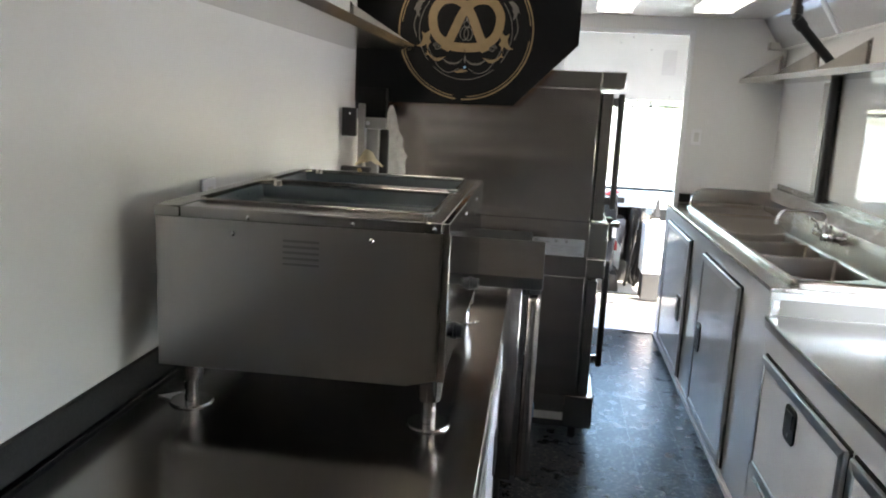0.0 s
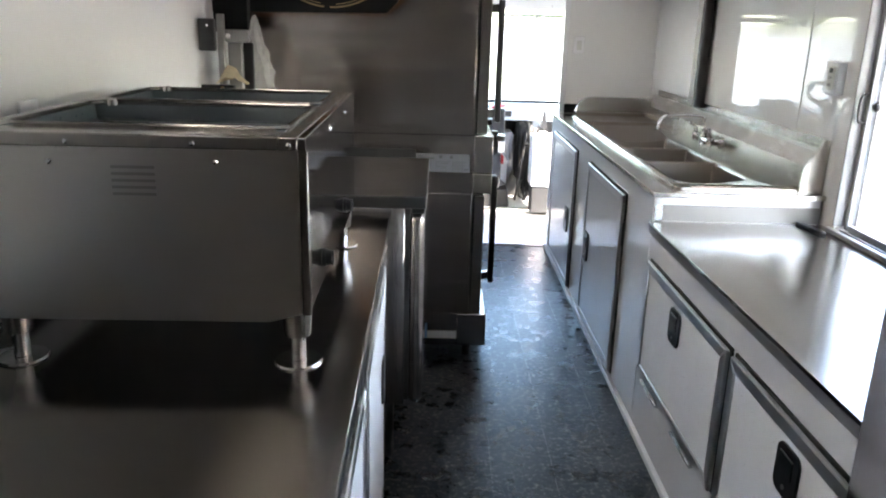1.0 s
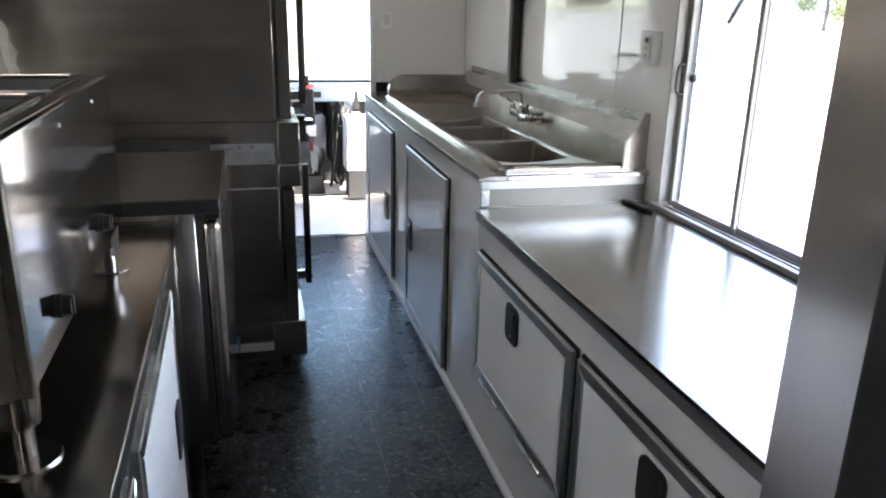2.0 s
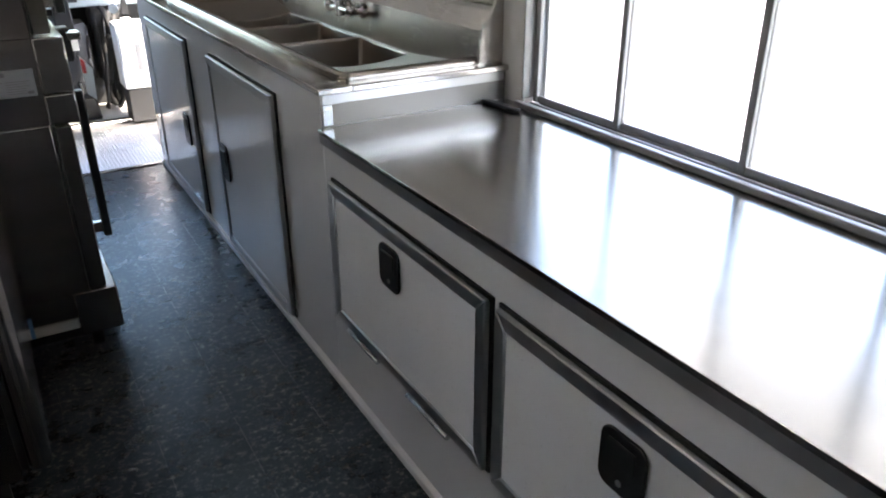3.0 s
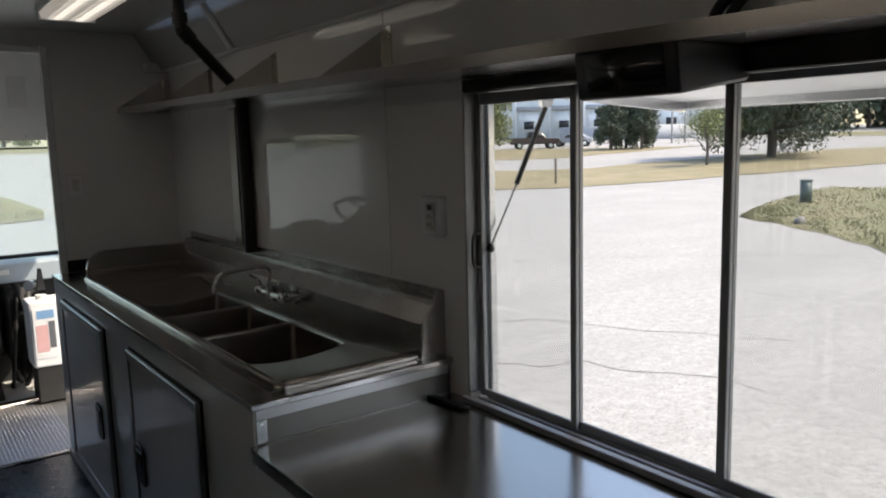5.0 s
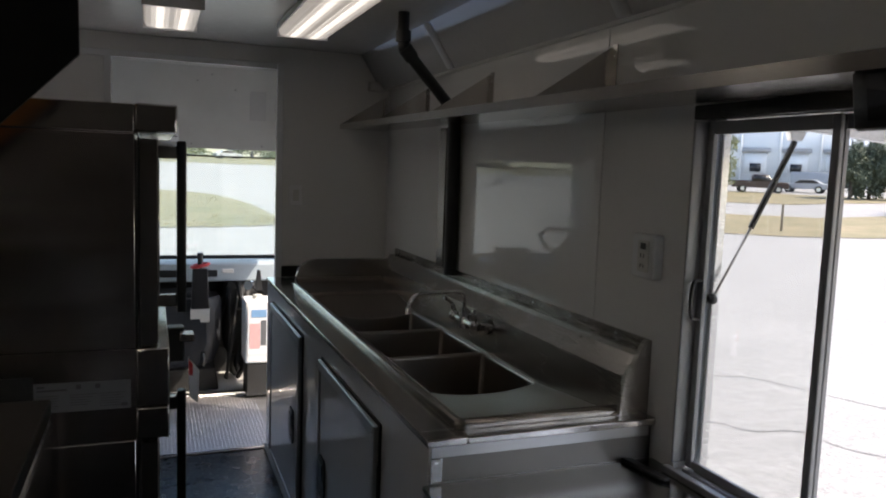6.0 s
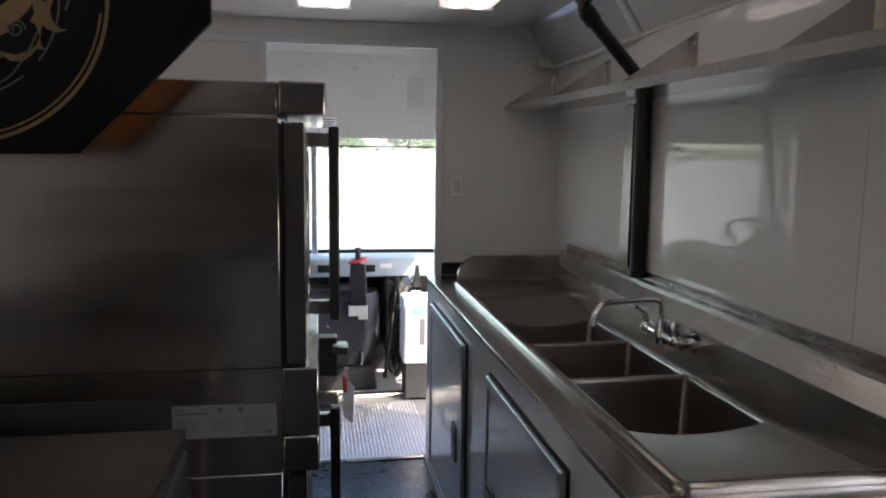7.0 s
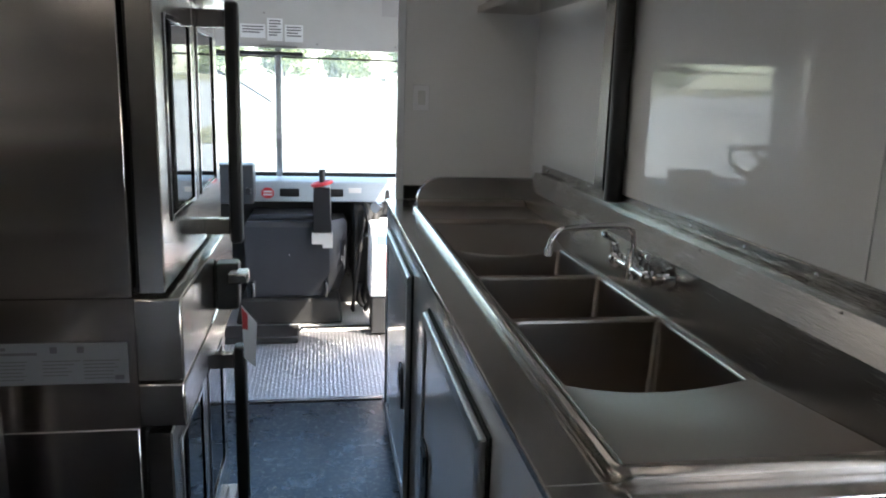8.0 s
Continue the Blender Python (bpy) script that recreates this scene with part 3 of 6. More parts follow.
box(bm, FACE + 0.03, XR - 0.012, SINK_Y1 - 0.02, SINK_Y1, 0.03, 0.6)
part("end_panel", bm, M_STEEL, sink_cab)
# angle coloured white in place of the bright light it reflects
bm = B()
box(bm, FACE - 0.014, FACE + 0.03, 1.71, 5.896, 0.0, 0.028, 0.004)
structure("baseboard", bm, M_BASE, "metal angle along the foot of the cabinets, whitened for its reflection", "trim")
dA = panel_door(sink_cab, "door", 4.9, 5.70, 0.05, 0.84, (5.045, 0.42), M_DOOR)
dB = panel_door(sink_cab, "door", 3.772, 4.525, 0.055, 0.842, (4.425, 0.436), M_DOOR)
for d, y in ((dA, 5.712), (dB, 3.762)):
    for z in (0.2, 0.68):
        bm = B()
        cyl(bm, (FACE - 0.008, y, z - 0.05), (FACE - 0.008, y, z + 0.05), 0.006, seg=10)
        part("hinge", bm, M_BLACK, d)

# end panel trim above the worktop, with screws
tr = thing("end_trim", "bright metal edge strip screwed to the sink end", "trim", (FACE + 0.3, SINK_Y0, 0.86))
bm = B()
box(bm, FACE + 0.005, XR - 0.02, SINK_Y0 - 0.004, SINK_Y0 - 0.0005, 0.890, 0.917, 0.001)
part("strip", bm, M_DOORFRAME, tr)
bm = B()
box(bm, FACE + 0.005, FACE + 0.033, SINK_Y0 - 0.0055, SINK_Y0 - 0.0005, 0.834, 0.8895, 0.001)
part("strip", bm, M_ALU, tr)
bm = B()
box(bm, FACE + 0.004, XR - 0.02, SINK_Y0 - 0.003, SINK_Y0 - 0.0005, 0.8285, 0.8315, 0.0005)
part("joint", bm, M_STEEL_DARK, tr)
ball(bm := B(), (FACE + 0.018, SINK_Y0 - 0.006, 0.878), 0.005, sy=0.5)
part("screw", bm, M_CHROME, tr)

# sink top: deck, three bowls, drainboards, rolled rim, splash
sink = thing("triple_sink", "stainless three-bowl sink with drainboards and splash", "sink", (1.13, 4.6, SINK_Z))
RIMX, RIMY0, RIMY1, BX1 = 0.868, 3.456, 5.60, 1.3
BOWLS = [(3.855, 4.238), (4.256, 4.645), (4.663, 5.02)]
DECK = SINK_Z + 0.016
bm = B()
box(bm, FACE - 0.008, RIMX - 0.002, SINK_Y0 - 0.012, SINK_Y1, SINK_Z - 0.002, DECK, 0.003)
box(bm, RIMX - 0.0015, XR - 0.006, SINK_Y0 - 0.012, RIMY0 - 0.002, SINK_Z - 0.002, DECK, 0.003)
box(bm, RIMX - 0.0015, XR - 0.006, RIMY1 + 0.012, SINK_Y1, SINK_Z - 0.002, DECK, 0.003)
part("counter_edge", bm, M_STEEL, sink)
bm = B()
rim = smooth_line([(1.33, RIMY0, DECK + 0.006), (RIMX + 0.012, RIMY0, DECK + 0.006)], 6)
corner = [(RIMX + 0.012 - 0.012 * math.sin(a), RIMY0 + 0.012 - 0.012 * math.cos(a), DECK + 0.006) for a in (0.3, 0.6, 0.95, 1.27)]
sweep(bm, [*rim, *corner, (RIMX, RIMY0 + 0.012, DECK + 0.006), (RIMX, 4.6, DECK + 0.006), (RIMX, RIMY1, DECK + 0.006)], 0.016, 12)
part("rolled_rim", bm, M_BASIN, sink)
bm = B()
zt, zd, zb = DECK + 0.002, DECK - 0.034, 0.63
# drainboards fall towards the bowls and sag in the middle of their edge
def sheet(bm, *pts):
    bm.faces.new([bm.verts.new(p) for p in pts])


BXA, BXB = 0.926, 1.287


def sag(x):
    return 0.02 * max(0.0, 1 - ((x - (BXA + BXB) / 2) / ((BXB - BXA) / 2)) ** 2)


def drain_sheet(bm, y_high, y_low):
    xs = [RIMX, BXA] + [BXA + (BXB - BXA) * k / 12 for k in range(1, 13)] + [BX1]
    rows = []
    for k in range(7):
        f = k / 6
        rows.append([bm.verts.new((x, y_high + (y_low - y_high) * f, zt + (zd - zt) * f - sag(x) * f * f)) for x in xs])
    for q, w in zip(rows, rows[1:]):
        for i in range(len(xs) - 1):
            bm.faces.new((q[i], q[i + 1], w[i + 1], w[i]))


drain_sheet(bm, RIMY0, BOWLS[0][0])
drain_sheet(bm, 5.29, BOWLS[2][1])
# folded step up to the far end
fold = [(5.29, zt), (5.302, zt + 0.004), (5.308, zt + 0.014), (5.315, zt + 0.018), (5.545, zt + 0.024), (5.56, zt + 0.028), (5.572, zt + 0.04), (RIMY1 + 0.004, zt + 0.046)]
for (ya, za), (yb, zb_) in zip(fold, fold[1:]):
    sheet(bm, (RIMX, ya, za), (BX1 + 0.004, ya, za), (BX1 + 0.004, yb, zb_), (RIMX, yb, zb_))
for (a, b) in ((RIMX, BXA), (BXB, BX1)):
    sheet(bm, (a, BOWLS[0][0], zd), (b, BOWLS[0][0], zd), (b, BOWLS[2][1], zd), (a, BOWLS[2][1], zd))
for (a, b) in ((BOWLS[0][1], BOWLS[1][0]), (BOWLS[1][1], BOWLS[2][0])):
    n = 6
    row = [(a + (b - a) * k / n, zd + 0.004 * math.sin(math.pi * k / n)) for k in range(n + 1)]
    for (ya, za), (yb, zb_) in zip(row, row[1:]):
        sheet(bm, (BXA, ya, za), (BXB, ya, za), (BXB, yb, zb_), (BXA, yb, zb_))
part("drainboard", bm, M_DRAIN, sink)
for a, b in BOWLS:
    bm = B()

    def loop(inset, z, rr, dip):
        x0, x1, y0, y1 = BXA + inset, BXB - inset, a + inset, b - inset
        out = []
        for cx, cy, s in ((x1 - rr, y1 - rr, 0), (x0 + rr, y1 - rr, 1), (x0 + rr, y0 + rr, 2), (x1 - rr, y0 + rr, 3)):
            for k in range(5):
                t = (s + k / 4) * math.pi / 2
                out.append((cx + rr * math.cos(t), cy + rr * math.sin(t)))
            if s in (0, 2):
                u0, u1 = (x1 - rr, x0 + rr) if s == 0 else (x0 + rr, x1 - rr)
                out += [(u0 + (u1 - u0) * k / 10, y1 if s == 0 else y0) for k in range(1, 10)]
        low = lambda x, y: dip * sag(x) if (a == BOWLS[0][0] and y < a + 0.03) or (b == BOWLS[2][1] and y > b - 0.03) else 0.0
        return [bm.verts.new((x, y, z - low(x, y))) for x, y in out]
    loops = [loop(0.0, zd, 0.004, 1.0), loop(0.002, zd - 0.006, 0.012, 1.0), loop(0.008, zb + 0.03, 0.02, 0.0), loop(0.018, zb + 0.008, 0.028, 0.0), loop(0.04, zb, 0.03, 0.0)]
    for q, w in zip(loops, loops[1:]):
        for k in range(len(q)):
            bm.faces.new((q[k], q[(k + 1) % len(q)], w[(k + 1) % len(q)], w[k]))
    bm.faces.new(loops[-1])
    bowl = part("bowl", bm, M_BOWL, sink)
    bm = B()
    cyl(bm, (1.13, (a + b) / 2, zb + 0.001), (1.13, (a + b) / 2, zb + 0.004), 0.045, seg=24)
    dr = part("drain", bm, M_CHROME, bowl)
# back splash: upright sheet, sloped shelf on top, near end gusset, far end splash with a rounded corner
ST = 1.098
bm = B()
prism(bm, [(BX1, zd - 0.002), (1.313, 1.034), (1.347, 1.086), (1.352, ST), (XR - 0.006, ST), (XR - 0.006, ST - 0.006), (1.358, ST - 0.006), (1.353, 1.083), (1.32, 1.032), (BX1 + 0.008, zd - 0.002)], "y", 3.445, 5.605)
part("back_splash", bm, M_STEEL_DIM, sink, flat=True)
for y in (3.7, 4.19, 4.68, 5.17, 5.5):
    ball(bm := B(), (1.3435, y, 1.081), 0.0035, u=8, v=6)
    part("screw", bm, M_STEEL, sink)
for x0, x1, y in ((FACE - 0.007, RIMX - 0.012, RIMY0 - 0.004), (FACE - 0.007, RIMX - 0.012, RIMY1 + 0.006)):
    part("seam", box(B(), x0, x1, y - 0.0006, y + 0.0006, DECK + 0.0001, DECK + 0.0006), M_STEEL_DARK, sink)
bm = B()
prism(bm, [(1.285, DECK), (XR - 0.004, DECK), (XR - 0.004, ST + 0.03), (1.365, ST + 0.03), (1.351, ST), (1.346, 1.087), (1.312, 1.036), (1.30, DECK + 0.003)], "y", 3.43, 3.444)
part("end_gusset", bm, M_STEEL_DIM, sink)
bm = B()
top = [(RIMX + 0.004, DECK), (1.36, DECK), (1.36, 1.066), (RIMX + 0.089, 1.066)]
arc = [(RIMX + 0.089 - 0.085 * math.sin(t), 0.981 + 0.085 * math.cos(t)) for t in (0.3, 0.6, 0.9, 1.2, 1.5)]
prism(bm, top + arc, "y", 5.602, 5.614)
part("end_splash", bm, M_STEEL_DIM, sink)
bm = B()
sweep(bm, [(RIMX + 0.002, 5.608, DECK + 0.01), *[(u - 0.002, 5.608, v + 0.001) for u, v in arc[::-1]], (RIMX + 0.089, 5.608, 1.068), (1.36, 5.608, 1.068)], 0.007, 8)
part("end_splash_bead", bm, M_STEEL_TOP, sink)
bm = B()
box(bm, XR - 0.011, XR - 0.0005, 3.445, 5.605, ST + 0.0005, ST + 0.03, 0.002)
cap = part("top_flange", bm, M_STEEL_DIM, sink)
for k in range(9):
    bm = B()
    ball(bm, (XR - 0.0115, 3.58 + k * 0.243, ST + 0.016), 0.006, sx=0.6, u=8, v=6)
    part("screw", bm, M_CHROME, cap)

# tap
tap = thing("wall_tap", "chrome wall-mounted mixer tap with swivel spout", "tap", (1.31, 4.35, 1.0))
FY, FZ, FX = 4.352, 1.0, 1.30
for dy in (-0.1, 0.1):
    bm = B()
    cyl(bm, (1.309, FY + dy, FZ - 0.004), (FX - 0.004, FY + dy, FZ - 0.004), 0.03, 0.026)
    cyl(bm, (FX - 0.004, FY + dy, FZ - 0.004), (FX - 0.034, FY + dy, FZ - 0.004), 0.013, 0.016)
    part("flange", bm, M_CHROME, tap)
    bm = B()
    ball(bm, (FX - 0.046, FY + dy, FZ), 0.022, sz=1.05)
    cyl(bm, (FX - 0.046, FY + dy, FZ + 0.012), (FX - 0.052, FY + dy * 1.02, FZ + 0.038), 0.013, 0.010)
    ball(bm, (FX - 0.052, FY + dy * 1.02, FZ + 0.041), 0.011, sz=0.6)
    v = part("valve", bm, M_CHROME, tap)
    bm = B()
    sweep(bm, smooth_line([(FX - 0.052, FY + dy * 1.02, FZ + 0.042), (FX - 0.062, FY + dy * 1.16, FZ + 0.053), (FX - 0.07, FY + dy * 1.42, FZ + 0.06)], 4), [0.006, 0.006, 0.0055, 0.0055, 0.006, 0.007, 0.0085, 0.0095, 0.007], 8)
    part("lever", bm, M_CHROME, v)
bm = B()
cyl(bm, (FX - 0.046, FY - 0.085, FZ), (FX - 0.046, FY - 0.02, FZ), 0.010, 0.013)
cyl(bm, (FX - 0.046, FY + 0.085, FZ), (FX - 0.046, FY + 0.02, FZ), 0.010, 0.013)
cyl(bm, (FX - 0.046, FY, FZ - 0.026), (FX - 0.046, FY, FZ + 0.03), 0.02, 0.016)
cyl(bm, (FX - 0.046, FY, FZ + 0.03), (FX - 0.046, FY, FZ + 0.046), 0.013, 0.012)
part("body", bm, M_CHROME, tap)
bm = B()
sweep(bm, smooth_line([(FX - 0.046, FY, FZ + 0.04), (FX - 0.048, FY, FZ + 0.078), (FX - 0.058, FY - 0.003, FZ + 0.098), (FX - 0.085, FY - 0.008, FZ + 0.108), (1.09, FY - 0.03, FZ + 0.108), (1.05, FY - 0.036, FZ + 0.101), (1.03, FY - 0.04, FZ + 0.08), (1.023, FY - 0.04, FZ + 0.048)], 6), 0.0082, 12)
cyl(bm, (1.0232, FY - 0.04, FZ + 0.06), (1.0222, FY - 0.04, FZ + 0.042), 0.0108, 0.0108, 14)
part("spout", bm, M_CHROME, tap)

# ---- worktop run under the window ----
work_cab = thing("worktop_cabinet", "grey metal base cabinet with drop-front lockers", "cabinet", ((FACE + XR) / 2, 2.45, 0))
bm = B()
box(bm, FACE, FACE + 0.025, 1.712, SINK_Y0 - 0.002, 0.03, WORK - 0.04, 0.002)
part("face", bm, M_DOOR, work_cab)
for y0, y1 in ((2.565, 3.342), (1.765, 2.532)):
    d = panel_door(work_cab, "drop_front", y0, y1, 0.276, 0.698, ((y0 + y1) / 2 + 0.022, 0.592, 0.102, 0.116), M_PANEL)
    for k in (0.08, 0.55):
        bm = B()
        cyl(bm, (FACE - 0.012, y1 - (y1 - y0) * k, 0.256), (FACE - 0.012, y1 - (y1 - y0) * (k + 0.25), 0.256), 0.008, seg=10)
        part("hinge", bm, M_ALU, d)
worktop = thing("worktop", "brushed stainless steel worktop under the serving window", "worktop", (1.1, 2.45, WORK))
bm = B()
box(bm, FACE - 0.012, XR - 0.002, 1.712, SINK_Y0 - 0.001, WORK - 0.012, WORK, 0.001)
part("top", bm, M_STEEL_TOP, worktop)
bm = B()
box(bm, FACE - 0.009, FACE - 0.001, 1.712, SINK_Y0 - 0.001, WORK - 0.04, WORK - 0.013)
part("edge", bm, M_STEEL_DARK, worktop, "dark turned-down edge")
bm = B()
prism(bm, [(0.001, 0.001), (0.14, 0.001), (0.15, 0.022), (0.02, 0.02)], "z", WORK + 0.001, WORK + 0.012)
bmesh.ops.rotate(bm, cent=(0, 0, 0), matrix=Matrix.Rotation(radians(96), 3, "Z"), verts=bm.verts)
bmesh.ops.translate(bm, vec=(1.33, 3.25, 0), verts=bm.verts)
tagged(part("scraper", bm, M_BLACK), "small black scrap lying on the worktop corner", "scraper")

# ---- tall refrigerator beside the worktop ----
fr = thing("tall_refrigerator", "tall stainless refrigerator with black door gasket", "refrigerator", (1.0, 1.3, 0))
# unseen shell coloured dark to keep its glare off the worktop
bm = B()
box(bm, 0.635, XR - 0.02, 0.9, 1.70, 0.1, 2.0, 0.006)
part("body", bm, M_ENDWALL, fr, "unseen side and back shell, darkened to cut glare")
bm = B()
box(bm, 0.588, 0.634, 1.585, 1.70, 0.1, 2.0, 0.004)
part("front_frame", bm, M_STEEL_V, fr)
bm = B()
box(bm, 0.572, 0.633, 1.515, 1.5845, 0.16, 1.275, 0.006, 2)
part("gasket", bm, M_RUBBER, fr)
bm = B()
box(bm, 0.56, 0.633, 0.92, 1.514, 0.16, 1.275, 0.008, 2)
part("door", bm, M_DOOR, fr)
bm = B()
box(bm, 0.588, 0.633, 0.92, 1.5845, 1.279, 1.98, 0.006)
part("upper_panel", bm, M_STEEL_V, fr)
for x in (0.69, 1.30):
    for y in (0.96, 1.63):
        part("foot", cyl(B(), (x, y, 0), (x, y, 0.1), 0.022, seg=10), M_BLACK, fr)

# ---- wall shelves ----
SH = 1.722


def wall_shelf(wall, side, spans, brackets, label, depth=0.24):
    """side: +1 where the wall lies at larger x. A folded sheet shelf with a front lip and upstanding gussets."""
    front = wall - side * depth
    sh = thing("wall_shelf", label, "shelf", (wall - side * 0.14, 3.7 if side > 0 else 2.0, SH))
    lo = lambda a, b: (min(a, b), max(a, b))
    for y0, y1 in spans:
        bm = B()
        box(bm, *lo(front, wall - side * 0.001), y0, y1, SH, SH + 0.0025)
        board = part("shelf_board", bm, M_STEEL, sh)
        bm = B()
        box(bm, *lo(front - side * 0.0022, front - side * 0.0002), y0, y1, SH - 0.003, SH + 0.026, 0.0005)
        part("front_lip", bm, M_STEEL, board)
    for y in brackets:
        bm = B()
        prism(bm, [(front + side * 0.003, SH + 0.026), (wall - side * 0.003, SH + 0.178), (wall - side * 0.003, SH + 0.003), (front + side * 0.003, SH + 0.003)], "y", y - 0.0015, y + 0.0015)
        br = part("bracket", bm, M_STEEL, sh)
        bm = B()
        box(bm, *lo(wall - side * 0.004, wall - side * 0.0005), y - 0.028, y - 0.002, SH + 0.003, SH + 0.183)
        tab = part("tab", bm, M_STEEL_TOP, br)
        for z in (SH + 0.05, SH + 0.15):
            bm = B()
            ball(bm, (wall - side * 0.0045, y - 0.015, z), 0.005, sx=0.6, u=8, v=6)
            part("screw", bm, M_CHROME, br)
    return sh


long_shelf = wall_shelf(XR, 1, ((1.72, 3.9), (3.904, 5.198), (5.202, 5.925)), (5.91, 5.2, 4.504, 3.695), "long stainless wall shelf with triangular end brackets")
long_shelf.rotation_euler[0] = 0.0106
swing(wall_shelf(XL, -1, ((0.2, 2.215), (2.219, 3.77)), (3.75, 2.24, 0.22), "stainless wall shelf over the counter", 0.26))
bm = B()
box(bm, 1.3, XR + 0.01, 5.88, 5.938, 1.958, 2.006, 0.004)
tagged(part("junction_block", bm, M_OFFWHITE), "small white block on the bulkhead above the shelf", "block")

# ---- black vent pipe and steel channel on the wall ----
vent = thing("vent_pipe", "black plastic vent pipe climbing the wall to the ceiling", "pipe", (1.36, 4.77, 1.11))
bm = B()
cyl(bm, (1.36, 4.775, 1.105), (1.36, 4.785, 1.77), 0.027, seg=20)
part("riser", bm, M_BLACK, vent)
bm = B()
sweep(bm, smooth_line([(1.36, 4.77, 1.765), (1.33, 4.765, 1.80), (1.135, 4.73, 1.99), (1.11, 4.725, 2.03), (1.108, 4.725, 2.147)], 6), 0.023, 14)
part("offset", bm, M_BLACK, vent)
bm = B()
cyl(bm, (1.109, 4.725, 2.035), (1.108, 4.725, 2.075), 0.03)
cyl(bm, (1.115, 4.727, 2.012), (1.15, 4.733, 1.975), 0.029)
part("coupling", bm, M_BLACK, vent)
bm = B()
prism(bm, [(XR - 0.001, 4.82), (XR - 0.05, 4.82), (XR - 0.05, 4.895), (XFAR - 0.001, 4.93), (XFAR - 0.001, 4.902), (XR - 0.001, 4.898)], "z", 1.131, SH - 0.002, 0.002)
tagged(part("steel_channel", bm, M_STEEL), "narrow stainless channel beside the vent pipe", "channel")

# ---- switches and sockets ----
sock = thing("wall_socket", "white safety socket on a surface box", "socket", (XR, 3.455, 1.345))
bm = B()
box(bm, XR - 0.03, XR, 3.41, 3.505, 1.286, 1.40, 0.006, 2)
part("box", bm, M_WHITE, sock)
bm = B()
box(bm, XR - 0.036, XR - 0.0305, 3.427, 3.473, 1.303, 1.384, 0.003)
face = part("faceplate", bm, M_OFFWHITE, sock)
bm = B()
box(bm, XR - 0.0385, XR - 0.0365, 3.437, 3.457, 1.362, 1.378)
part("button", bm, M_BLACK, face)
for z in (1.32, 1.345):
    bm = B()
    for dy in (-0.006, 0.006):
        box(bm, XR - 0.0375, XR - 0.0364, 3.45 + dy - 0.0012, 3.45 + dy + 0.0012, z - 0.005, z + 0.005)
    part("slot", bm, M_INK, face)
sw = thing("light_switch", "white rocker light switch plate", "switch", (0.916, YF, 1.372))
bm = B()
box(bm, 0.879, 0.95, YF - 0.012, YF, 1.325, 1.435, 0.004, 2)
pl = part("plate", bm, M_BASE, sw)
bm = B()
box(bm, 0.9, 0.932, YF - 0.018, YF - 0.0122, 1.35, 1.41, 0.002)
part("rocker", bm, M_OFFWHITE, pl)
so2 = thing("wall_socket", "white double socket above the counter", "socket", (XL, 2.37, 1.26))
bm = B()
box(bm, XL, XL + 0.009, 2.333, 2.408, 1.203, 1.318, 0.003)
part("plate", bm, M_WHITE, so2)
for z in (1.235, 1.285):
    part("outlet", box(B(), XL + 0.0092, XL + 0.011, 2.357, 2.384, z - 0.012, z + 0.012, 0.001), M_OFFWHITE, so2)

swing(so2)

# ---- black console under the shelf, with its lead ----
con = thing("black_console", "black boxy console hung under the shelf", "console", (1.26, 2.59, 1.63))
bm = B()
prism(bm, [(1.15, SH - 0.012), (1.37, SH - 0.012), (1.37, 1.65), (1.165, 1.622)], "y", 2.475, 2.70, 0.006)
part("case", bm, M_BLACK, con)
bm = B()
prism(bm, [(1.1535, SH - 0.02), (1.1485, SH - 0.02), (1.1605, 1.637), (1.1655, 1.637)], "y", 2.5, 2.67)
part("front_panel", bm, M_GLOSSBLACK, con)
bm = B()
box(bm, 1.34, 1.365, 2.05, 2.47, 1.66, 1.71, 0.004)
part("rail", bm, M_BLACK, con)
for y in (2.5, 2.68):
    ball(bm := B(), (1.25, y, SH - 0.012), 0.006)
    part("screw", bm, M_CHROME, con)
lead = thing("black_cable", "thick black cable looping from the cove to the shelf", "cable", (1.34, 2.5, 1.76))
bm = B()
for o in (0.0, 0.035):
    sweep(bm, smooth_line([(1.34, 2.545 - o, SH + 0.01), (1.345, 2.52 - o, 1.785), (1.355, 2.46 - o, 1.822), (1.362, 2.39 - o, 1.84), (1.37, 2.33 - o, 1.855)], 6), 0.011, 8)
part("lead", bm, M_BLACK, lead)

